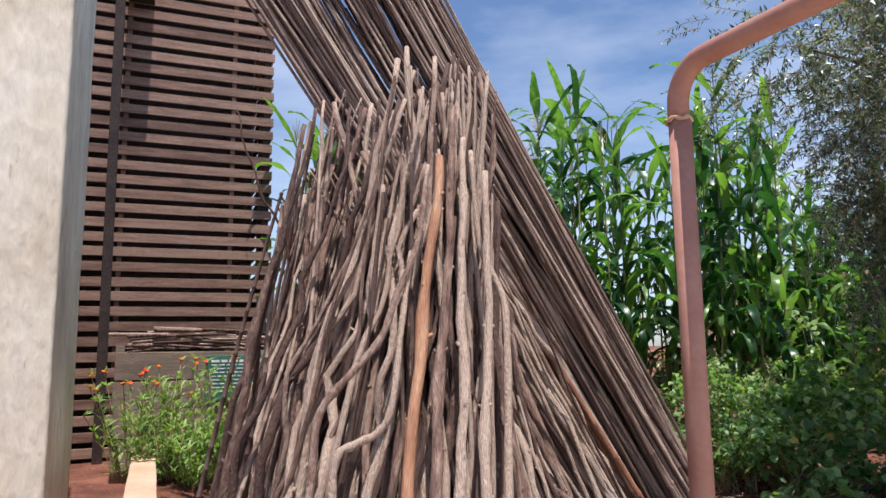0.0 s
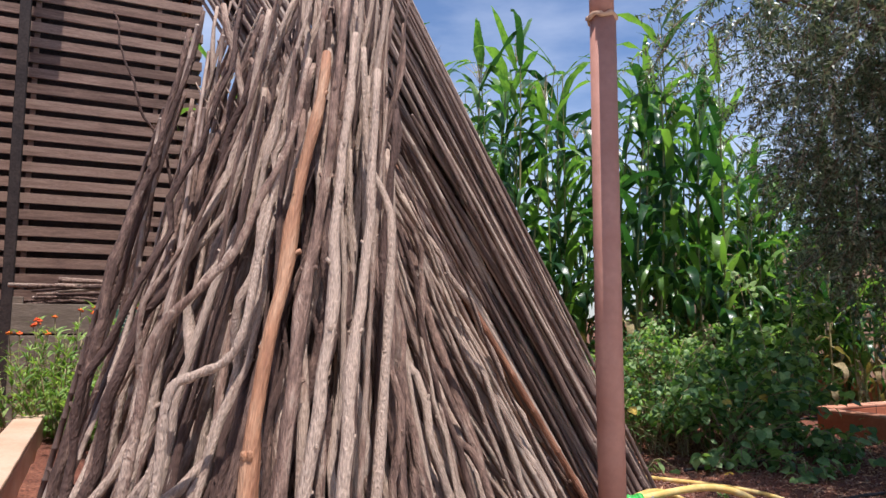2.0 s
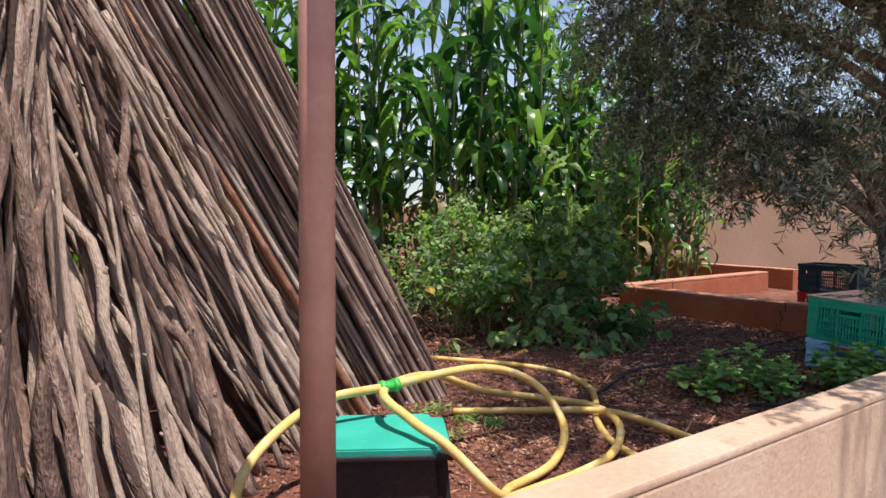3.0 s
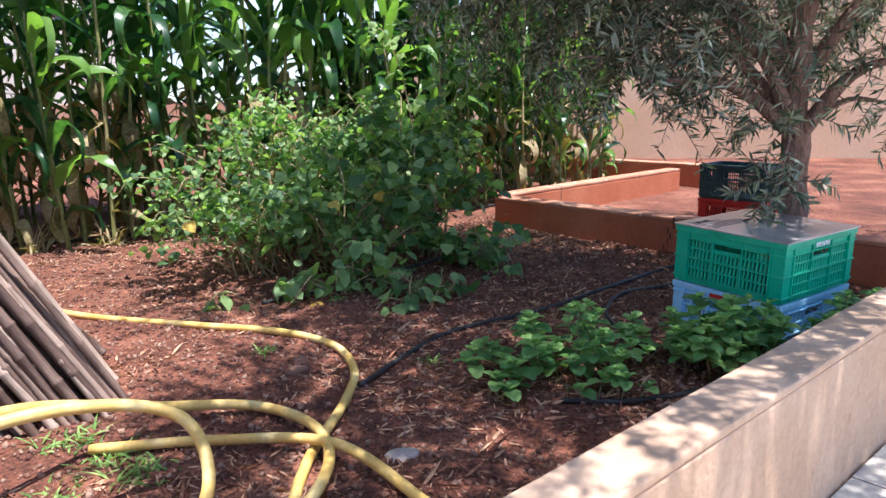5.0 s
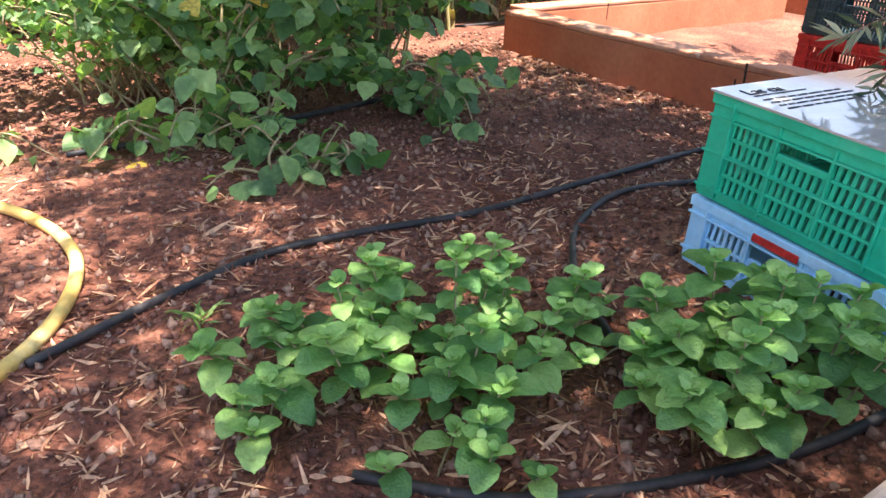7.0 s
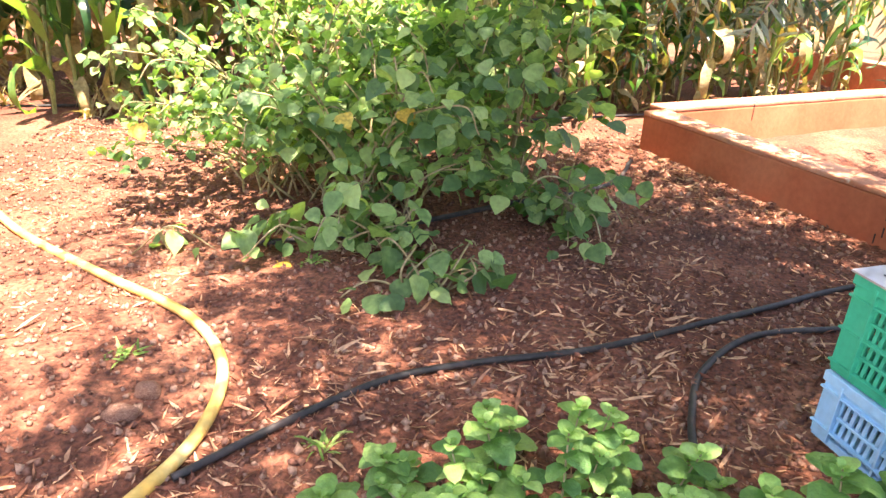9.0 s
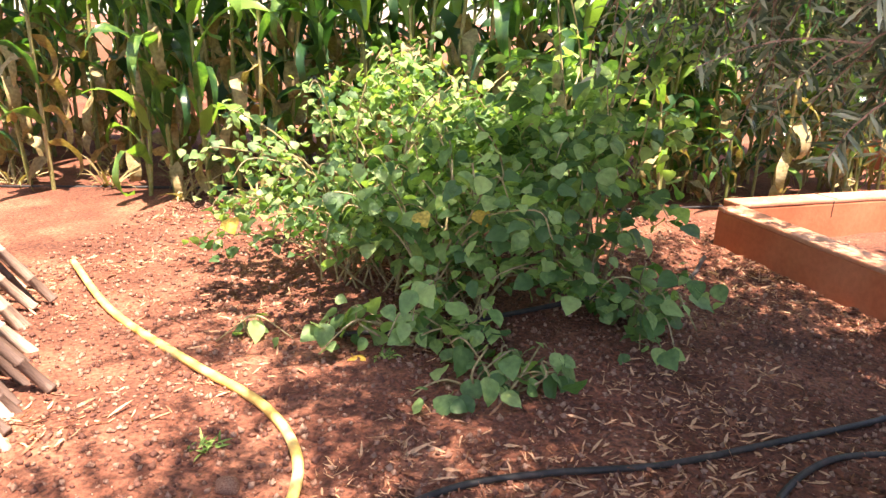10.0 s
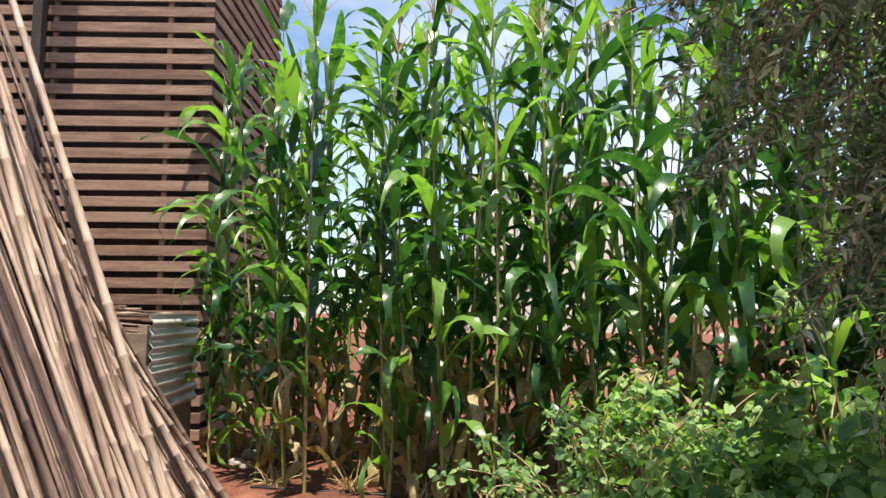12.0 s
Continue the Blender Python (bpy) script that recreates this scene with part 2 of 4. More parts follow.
def mesh_of(name, bm, mat=None, smooth=False):
    me = bpy.data.meshes.new(name)
    bmesh.ops.recalc_face_normals(bm, faces=bm.faces) if len(bm.faces) < 3000 else None
    bm.to_mesh(me)
    bm.free()
    if smooth:
        for p in me.polygons:
            p.use_smooth = True
    if mat:
        me.materials.append(mat)
    return me


def raw_mesh(name, verts, faces, mat, smooth=False):
    me = bpy.data.meshes.new(name)
    me.from_pydata([tuple(v) for v in verts], [], [tuple(f) for f in faces])
    if smooth:
        me.polygons.foreach_set("use_smooth", [True] * len(me.polygons))
    me.materials.append(mat)
    return me


def thing(name, label, category, group="", at=None, data=None, kind=""):
    ob = new(name, data)
    if at is not None:
        ob.matrix_basis = at
    return tagged(ob, label, category, group, kind)


def part(name, data, parent, label="", at=None):
    """A mesh as one object under a thing or under a part."""
    ob = new(name, data)
    ob.parent = parent
    if at is not None:
        ob.matrix_basis = at
    if label:
        ob["label"] = label
    return ob


def box(bm, size, at=(0, 0, 0), bevel=0.0, turn=0.0):
    made = bmesh.ops.create_cube(bm, size=1.0)["verts"]
    m = Matrix.Translation(at) @ Matrix.Rotation(turn, 4, "Z") @ Matrix.Diagonal((*size, 1))
    bmesh.ops.transform(bm, matrix=m, verts=made)
    if bevel:
        edges = list({e for v in made for e in v.link_edges})
        bmesh.ops.bevel(bm, geom=edges, offset=bevel, segments=2, affect="EDGES", profile=0.6)


def box_mesh(name, size, mat, at=(0, 0, 0), bevel=0.0):
    bm = bmesh.new()
    box(bm, size, at, bevel)
    return mesh_of(name, bm, mat)


def tube_data(points, radii, sides=8, verts=None, faces=None, cap=True):
    """Rings round a line of points, as vertex and face lists."""
    verts = [] if verts is None else verts
    faces = [] if faces is None else faces
    start = len(verts)
    pts = [Vector(p) for p in points]
    d0 = (pts[1] - pts[0]).normalized()
    side = d0.orthogonal().normalized()
    for i, p in enumerate(pts):
        d = (pts[min(i + 1, len(pts) - 1)] - pts[max(i - 1, 0)]).normalized()
        side = (side - d * side.dot(d)).normalized()
        up = d.cross(side)
        for k in range(sides):
            a = 2 * math.pi * k / sides
            verts.append(p + (side * math.cos(a) + up * math.sin(a)) * radii[i])
    for i in range(len(pts) - 1):
        for k in range(sides):
            a, b = start + i * sides + k, start + i * sides + (k + 1) % sides
            faces.append((a, b, b + sides, a + sides))
    if cap:
        faces.append(tuple(start + k for k in reversed(range(sides))))
        faces.append(tuple(start + (len(pts) - 1) * sides + k for k in range(sides)))
    return verts, faces


def tube_mesh(name, points, radii, mat, sides=8):
    if not hasattr(radii, "__len__"):
        radii = [radii] * len(points)
    return raw_mesh(name, *tube_data(points, radii, sides), mat, True)


def spline(points, n=10):
    """A smooth line through the points (Catmull-Rom)."""
    p = [Vector(q) for q in points]
    p = [2 * p[0] - p[1]] + p + [2 * p[-1] - p[-2]]
    out = []
    for i in range(1, len(p) - 2):
        for k in range(n):
            t = k / n
            out.append(0.5 * (2 * p[i] + (p[i + 1] - p[i - 1]) * t + (2 * p[i - 1] - 5 * p[i] + 4 * p[i + 1] - p[i + 2]) * t * t
                              + (3 * p[i] - p[i - 1] - 3 * p[i + 1] + p[i + 2]) * t ** 3))
    out.append(p[-2])
    return out


def height(x, y):
    """The soil's height; the yard on the near side of the low wall lies lower."""
    if (x - 1.96) * V.x + (y - 3.40) * V.y < -0.08:
        return -0.27
    return (0.035 * noise.noise((x * 0.9, y * 0.9, 0.3)) + 0.018 * noise.noise((x * 3.1, y * 3.1, 1.7)) + 0.010 * noise.noise((x * 9.0, y * 9.0, 4.1)))


def blade(length, width, droop, lift, n=6, fold=0.25, wave=0.0, base=0.35, seed=0):
    """A long leaf from the origin along +x that rises and then hangs, as vertex and face lists."""
    verts, faces = [], []
    a, x, z = lift, 0.0, 0.0
    for i in range(n + 1):
        t = i / n
        w = width * 0.5 * max(0.02, (base + (1 - base) * min(1, t * 4)) * (1 - max(0, t - 0.25) / 0.75) ** 0.75 if t > 0.25 else base + (1 - base) * t * 4)
        wz = wave * math.sin(t * 17 + seed)
        tw = 0.6 * math.sin(t * 2.2 + seed)
        y = 0.10 * length * math.sin(t * 1.8 + seed) * t
        verts += [(x, y - w * math.cos(tw), z + fold * w + wz - w * math.sin(tw)), (x, y, z), (x, y + w * math.cos(tw), z + fold * w - wz + w * math.sin(tw))]
        x += length / n * math.cos(a)
        z += length / n * math.sin(a)
        a -= droop / n * (0.5 + t * 1.4)
    for i in range(n):
        k = 3 * i
        faces += [(k, k + 1, k + 4, k + 3), (k + 1, k + 2, k + 5, k + 4)]
    return verts, faces


def ovate(length, width, droop=0.6, fold=0.3, seed=0, tooth=0.0, stalk=0.2, rounded=False):
    """A broad leaf with a point and a short stalk, from the origin along +x."""
    prof = [(0.0, 0.06), (0.06, 0.55), (0.2, 0.92), (0.38, 1.0), (0.58, 0.82), (0.78, 0.48), (0.92, 0.18), (1.0, 0.02)]
    if rounded:
        prof = [(0.0, 0.10), (0.08, 0.5), (0.22, 0.85), (0.42, 1.0), (0.62, 0.96), (0.8, 0.74), (0.93, 0.42), (1.0, 0.06)]
    verts, faces = [], []
    x, z, a = stalk * length, 0.0, 0.1
    last = 0.0
    for i, (t, w) in enumerate(prof):
        step = (t - last) * length
        x, z = x + step * math.cos(a), z + step * math.sin(a)
        a -= droop * (t - last) * 1.4
        last = t
        w = w * width / 2 * (1 + tooth * (1 if i % 2 else -1))
        dz = 0.03 * length * math.sin(i * 2.1 + seed)
        verts += [(x - 0.02 * length, -w, z + fold * w + dz), (x, 0, z), (x - 0.02 * length, w, z + fold * w - dz)]
    for i in range(len(prof) - 1):
        k = 3 * i
        faces += [(k, k + 1, k + 4, k + 3), (k + 1, k + 2, k + 5, k + 4)]
    k = len(verts)
    s = 0.012 * length
    verts += [(0, -s, 0), (0, s, 0), (stalk * length, s, 0), (stalk * length, -s, 0)]
    faces.append((k, k + 1, k + 2, k + 3))
    return verts, faces


def add_shape(verts, faces, shape, m):
    k = len(verts)
    verts += [m @ Vector(v) for v in shape[0]]
    faces += [tuple(i + k for i in f) for f in shape[1]]


def aim(at, way, roll=0.0, scale=1.0):
    """A matrix that takes +x to the way."""
    q = Vector(way).to_track_quat("X", "Z").to_matrix().to_4x4()
    return Matrix.Translation(at) @ q @ Matrix.Rotation(roll, 4, "X") @ Matrix.Scale(scale, 4)

# ---- the ground ----
fine_x = np.concatenate([np.arange(-4.5, 0.6, 0.13), np.arange(0.6, 5.4, 0.05), np.arange(5.4, 9.0, 0.13)])
fine_y = np.concatenate([np.arange(1.5, 4.2, 0.13), np.arange(4.2, 9.2, 0.05), np.arange(9.2, 14.0, 0.13)])
far_l, far_h = [-900.0, -300, -100, -40, -18, -9, -6], [6.0, 9, 18, 40, 100, 300, 900]
gx = np.concatenate([far_l, fine_x, np.array(far_h) + 5])
gy = np.concatenate([far_l, fine_y, np.array(far_h) + 10])
gverts = [(x, y, height(x, y) if -5 < x < 10 and 1 < y < 15 else (-0.27 if (x - 1.96) * V.x + (y - 3.40) * V.y < -0.08 else -0.01)) for y in gy for x in gx]
nx = len(gx)
gfaces = [(j * nx + i, j * nx + i + 1, (j + 1) * nx + i + 1, (j + 1) * nx + i) for j in range(len(gy) - 1) for i in range(nx - 1)]
thing("ground", "red-brown garden soil with dry litter and clods", "ground", data=raw_mesh("ground", gverts, gfaces, SOIL, True), kind="structure")

# ---- walls, beds ----


def wall_run(name, start, way, length, thick, top, body, cap_mat=None, label="", side=1, base=-0.15, cap_h=0.03):
    """A straight low wall from start along way; its thickness goes to the left of the way (side 1) or right (-1)."""
    ang = math.atan2(way[1], way[0])
    ob = thing(name, label, "wall", kind="structure", at=Matrix.Translation((start[0], start[1], 0)) @ Matrix.Rotation(ang, 4, "Z"))
    h = top - base - (cap_h if cap_mat else 0)
    bm = bmesh.new()
    box(bm, (length, thick, h), (length / 2, side * thick / 2, base + h / 2), 0.012)
    part("body", mesh_of("wall_body", bm, body), ob)
    if cap_mat:
        bm = bmesh.new()
        box(bm, (length, thick + 0.003, cap_h), (length / 2, side * thick / 2, top - cap_h / 2), 0.010)
        bmesh.ops.subdivide_edges(bm, edges=[e for e in bm.edges if e.calc_length() > 0.5], cuts=24)
        for v in bm.verts:
            v.co += Vector((0, 0.004 * noise.noise(v.co * 3), 0.004 * noise.noise(v.co * 4 + Vector((3, 1, 2)))))
        part("coping", mesh_of("coping", bm, cap_mat), ob, "worn sunlit render on the wall top")
    return ob


W0 = Vector((1.96, 3.40, 0))
# slabs out of view, added to bounce sunlight onto wall faces and stick pile
bm = bmesh.new()
slab = 0.6
for i in range(26):
    for k in range(14):
        c_ = W0 - U * 5.5 + U * (slab * (i + 0.5)) - V * (0.185 + slab * (k + 0.5))
        box(bm, (slab - 0.008, slab - 0.008, 0.05), (c_.x, c_.y, -0.265 + 0.002 * ((i * 7 + k * 3) % 3)), 0, math.atan2(U.y, U.x))
thing("pavement", "unseen pale slabs added before the low wall to bounce light", "pavement", data=mesh_of("pavement", bm, BOUNCE_PAVING), kind="structure")
wall_run("wall_low_garden", W0 - U * 3.2, U, 10.5, 0.178, 0.30, CAP, CAP, "low pink rendered garden wall with a worn top", side=-1, base=-0.30)
PC = Vector((4.50, 8.96, 0))
bed_front = wall_run("wall_bed_front", PC, -V, 3.4, 0.18, 0.27, TERRA, TERRA_TOP, "low terracotta raised-bed wall with a pale worn top", side=1)
bed_side = wall_run("wall_bed_side", PC + U * 0.185, U, 3.1, 0.18, 0.272, TERRA, TERRA_TOP, "low terracotta raised-bed wall, cracked across", side=1)
wall_run("wall_bed_far", Vector((7.75, 10.55, 0)), V, 3.6, 0.16, 0.30, TERRA, TERRA_TOP, "farther low terracotta bed wall in the sun", side=-1)
bm = bmesh.new()
box(bm, (0.007, 0.184, 0.004), (0.80, 0.09, 0.2725), 0, 0.12)
box(bm, (0.006, 0.004, 0.12), (0.79, -0.0015, 0.20))
part("crack", mesh_of("crack", bm, DARKWOOD_SHADE), bed_side, "dark crack across the wall")
bm = bmesh.new()
for k in range(6):
    box(bm, (0.010 - 0.001 * k, 0.004, 0.05), (1.86 + 0.02 * math.sin(k * 2.3) - 0.012 * k, -0.0015, 0.25 - 0.042 * k), 0)
part("crack", mesh_of("crack", bm, DARKWOOD_SHADE), bed_front, "dark zigzag crack in the render")
P0 = Vector((-1.834, 4.653, 0))
wall_run("wall_planter", P0 - V * 2.2, V, 4.35, 0.20, 0.48, RENDER_PINK, CAP, "left planter wall in pink render with sunlit top", side=1)
# soil in the left planter
bm = bmesh.new()
bmesh.ops.create_grid(bm, x_segments=20, y_segments=30, size=0.5)
bmesh.ops.transform(bm, verts=bm.verts, matrix=Matrix.Translation(P0 + V * 0.2 + U * 0.75 + Vector((0, 0, 0.27))) @ Matrix.Rotation(radians(GARDEN), 4, "Z") @ Matrix.Diagonal((1.5, 4.3, 1, 1)))
for v in bm.verts:
    v.co.z += 0.06 * noise.noise(v.co * 2.5) + 0.03 * noise.noise(v.co * 9) - 0.16 * max(0.0, (v.co - P0).dot(U) - 0.7)
thing("planter_soil", "dark planter soil banked behind the low wall", "soil", data=mesh_of("planter_soil", bm, SOIL, True), kind="structure")

WB = Vector((-2.727, 4.814, 0))
bm = bmesh.new()
box(bm, (5.0, 1.70, 5.4), (-2.5, 0.85, 2.5), 0.025)
bmesh.ops.subdivide_edges(bm, edges=[e for e in bm.edges if e.calc_length() > 1.0], cuts=30, use_grid_fill=True)
for v in bm.verts:
    v.co += Vector((1, 1, 0)) * 0.012 * noise.noise(v.co * 1.3)
wall = thing("wall_white", "white plastered wall with uneven trowelled face", "wall", kind="structure",
             at=Matrix.Translation(WB) @ Matrix.Rotation(radians(GARDEN), 4, "Z"), data=mesh_of("wall_white", bm, PLASTER, True))
# far walls that close the garden
far = Vector((-3.2, 16.1, 0))
wall_run("wall_far", far - U * 7, U, 36, 0.3, 1.25, FAR_WALL, None, "terracotta rendered wall behind the maize", side=1)
wall_run("wall_peach", Vector((16.9, 10.8, 0)), Vector((-0.87, 0.5, 0)), 14.0, 0.3, 3.0, PEACH, None, "peach rendered house wall in sun", side=-1)

# far cream building over the wall
bld = thing("far_building", "far cream building with a flat roof", "building", at=Matrix.Translation((-5.2, 27, 0)) @ Matrix.Rotation(radians(GARDEN), 4, "Z"))
part("wall", box_mesh("far_wall", (5, 4, 5.8), CREAM, (0, 0, 2.9), 0.03), bld)
part("roof", box_mesh("far_roof", (5.3, 4.3, 0.3), CREAM, (0, 0, 5.95), 0.05), bld)
part("window", box_mesh("far_window", (0.9, 0.06, 1.1), DARKWOOD_SHADE, (0.6, -2.02, 4.3)), bld)

# ---- slatted tower ----
TC = Vector((-3.206, 10.129, 0))
tower = thing("slatted_tower", "tall tower clad with brown horizontal wooden slats", "tower",
              at=Matrix.Translation(TC) @ Matrix.Rotation(radians(GARDEN), 4, "Z"))
TW, TD, TH, PITCH = 3.9, 3.8, 8.6, 0.203
slat_front = box_mesh("slat_front", (TW, 0.028, 0.126), SLAT, (-TW / 2, 0, 0), 0.004)
slat_side = box_mesh("slat_side", (TD, 0.028, 0.126), SLAT, (TD / 2, 0, 0), 0.004)
for i in range(int(TH / PITCH)):
    z = 0.12 + i * PITCH
    j = lambda s: rng.uniform(-s, s)
    part("slat", slat_front, tower, at=Matrix.Translation((0.02 + j(0.012), 0, z + j(0.006))) @ Euler((j(0.02), j(0.0015), j(0.001))).to_matrix().to_4x4())
    part("slat", slat_side, tower, at=Matrix.Translation((0, 0.03 + j(0.01), z + j(0.006))) @ Matrix.Rotation(radians(90), 4, "Z"))
    part("slat", slat_front, tower, at=Matrix.Translation((0, TD, z)))
    part("slat", slat_side, tower, at=Matrix.Translation((-TW, 0.03, z)) @ Matrix.Rotation(radians(90), 4, "Z"))
batten = box_mesh("batten", (0.06, 0.05, TH), SLAT, (0, 0, TH / 2), 0.004)
corner_post = box_mesh("corner_post", (0.10, 0.10, TH), DARKWOOD_SHADE, (0, 0, TH / 2), 0.006)
for x in (-0.55, -2.0):
    part("batten", batten, tower, "pale upright batten behind the slats", Matrix.Translation((x, 0.042, 0)))
for y in (0.9, 2.0, 3.0):
    part("batten", batten, tower, "", Matrix.Translation((-0.045, y, 0)))
for x, y in ((-0.068, 0.07), (-TW + 0.07, 0.07), (-0.068, TD - 0.07), (-TW + 0.07, TD - 0.07), (-2.55, 0.09)):
    part("corner_post", corner_post, tower, "", Matrix.Translation((x, y, 0)))
# solid dark box: its colour stands in for the shade behind the slats
part("shade_core", box_mesh("tower_shade_core", (TW - 0.5, TD - 0.5, TH - 0.3), DARKWOOD_SHADE, (-TW / 2, TD / 2, TH / 2)), tower, "dark box that stands in for the shade inside the tower")
part("roof", box_mesh("tower_roof", (TW + 0.2, TD + 0.2, 0.12), DARKWOOD_SHADE, (-TW / 2, TD / 2, TH + 0.07), 0.01), tower)
# dark beam that joins the tower and the white wall
beam = thing("roof_beam", "dark timber beam between wall and slatted tower", "beam", at=Matrix.Translation(TC - U * 1.86 - V * 1.0 + Vector((0, 0, 6.55))) @ Matrix.Rotation(radians(GARDEN), 4, "Z"),
             data=box_mesh("roof_beam", (0.34, 0.5, 0.4), DARKWOOD_SHADE, (0, 0.73, 0), 0.01))
post = thing("dark_post", "dark upright timber post before the slats", "post", at=Matrix.Translation(TC - U * 2.13 - V * 0.12) @ Matrix.Rotation(radians(GARDEN), 4, "Z"),
             data=box_mesh("dark_post", (0.12, 0.12, 7.0), DARKWOOD_SHADE, (0, 0, 3.45), 0.008))

# ---- wood store in front of the tower ----
BIN = Vector((-2.55, 9.15, 0))
store = thing("wood_store", "low store of grey boards and corrugated sheets holding branches", "store", at=Matrix.Translation(BIN) @ Matrix.Rotation(radians(GARDEN), 4, "Z"))
for i, z in enumerate((0.30, 0.62, 0.94, 1.24)):
    part("board", box_mesh("board", (2.0, 0.035, 0.30), GREYWOOD, (-1.0, -0.75, z), 0.005), store, "", Matrix.Rotation(radians(0.6 * (i % 2) - 0.3), 4, "Y"))
for x in (-0.05, -1.95):
    part("post", box_mesh("store_post", (0.09, 0.09, 1.5), GREYWOOD, (x, -0.69, 0.72), 0.006), store)
bm = bmesh.new()
zs = np.linspace(0.62, 1.58, 64)
for i, z in enumerate(zs):
    x = 0.03 + 0.016 * math.sin((z - 0.62) / 0.12 * 2 * math.pi)
    for y in (-0.73, 0.62):
        bm.verts.new((x, y, z))
bm.verts.ensure_lookup_table()
for i in range(63):
    bm.faces.new((bm.verts[2 * i], bm.verts[2 * i + 1], bm.verts[2 * i + 3], bm.verts[2 * i + 2]))
sheet = part("corrugated_sheet", mesh_of("corrugated_sheet", bm, ZINC, True), store, "corrugated zinc side sheet")
sol = sheet.modifiers.new("thick", "SOLIDIFY")
sol.thickness = 0.003
part("base", box_mesh("store_base", (2.0, 1.3, 0.62), GREYWOOD, (-1.0, -0.05, 0.31), 0.02), store)
# solid dark block that fills the store up to the branches
part("fill", box_mesh("store_fill", (1.88, 1.2, 0.7), DARKWOOD_SHADE, (-1.0, -0.06, 1.0), 0.02), store)
heap = thing("branch_heap", "grey cut branches heaped on top of the store", "branches", at=Matrix.Translation(BIN + Vector((0, 0, 1.39))) @ Matrix.Rotation(radians(GARDEN), 4, "Z"))
for i in range(34):
    a_ = rng.uniform(-0.5, 0.5)
    c_ = Vector((rng.uniform(-1.7, -0.25), rng.uniform(-0.55, 0.45), 0.02 + 0.24 * rng.random()))
    d_ = Vector((math.cos(a_), math.sin(a_), rng.uniform(-0.08, 0.08))) * rng.uniform(0.3, 0.6)
    part("branch", tube_mesh("heap_branch", [c_ - d_, c_ + Vector((0, 0.03, 0.02)), c_ + d_], [rng.uniform(0.012, 0.026), 0.018, 0.011], BARK, 6), heap)
sign = thing("info_sign", "green printed sign board with lines of small white writing", "sign", at=Matrix.Translation(BIN - V * 0.80 - U * 0.62 + Vector((0, 0, 1.10))) @ Matrix.Rotation(radians(GARDEN), 4, "Z"))
part("board", box_mesh("sign_board", (0.86, 0.02, 0.5), SIGNGREEN, (0, 0, 0), 0.004), sign)
bars = bmesh.new()
for r in range(9):
    x = -0.38
    while x < 0.34:
        w = rng.uniform(0.03, 0.1)
        box(bars, (min(w, 0.38 - x), 0.004, 0.012 if r else 0.028), (x + w / 2, -0.012, 0.19 - r * 0.042))
        x += w + 0.02
part("lettering", mesh_of("sign_bars", bars, WHITE), sign)

# ---- brown pipe post ----
PX, PY = 1.228, 3.37
ARM = Vector((0.54, -0.84, 0)).normalized()
pipe = thing("pipe_post", "brown-painted bent metal pipe post with a pale joint", "post")
bend = [(PX, PY, 2.455 + 0.0)]
for k in range(1, 9):
    a = radians(90 * k / 9)
    q = Vector((PX, PY, 2.455)) + ARM * 0.17 * (1 - math.cos(a)) + Vector((0, 0, 0.17 * math.sin(a)))
    bend.append(tuple(q))
top0 = Vector((PX, PY, 2.625)) + ARM * 0.17
arm = bend + [tuple(top0 + ARM * s + Vector((0, 0, 0.0))) for s in (0.05, 0.8, 2.0, 3.8)]
part("upright", tube_mesh("upright", [(PX, PY, -0.1), (PX, PY, 1.2), (PX + 0.004, PY, 2.385)], 0.05, PIPE, 24), pipe)
part("bent_arm", tube_mesh("bent_arm", [(PX, PY, 2.385)] + arm, 0.047, PIPE, 24), pipe)
weld = [(PX + 0.052 * math.cos(a), PY + 0.052 * math.sin(a), 2.385 + 0.006 * math.sin(a * 5)) for a in np.linspace(0, 2 * math.pi, 25)]
part("joint", tube_mesh("joint", weld, [0.010 + 0.003 * math.sin(i * 2.3) for i in range(25)], CAP, 6), pipe, "pale ragged joint ring")

# ---- the stick pile ----
pile = thing("stick_pile", "tall leaning pile of cut branches and dry canes", "stick pile")


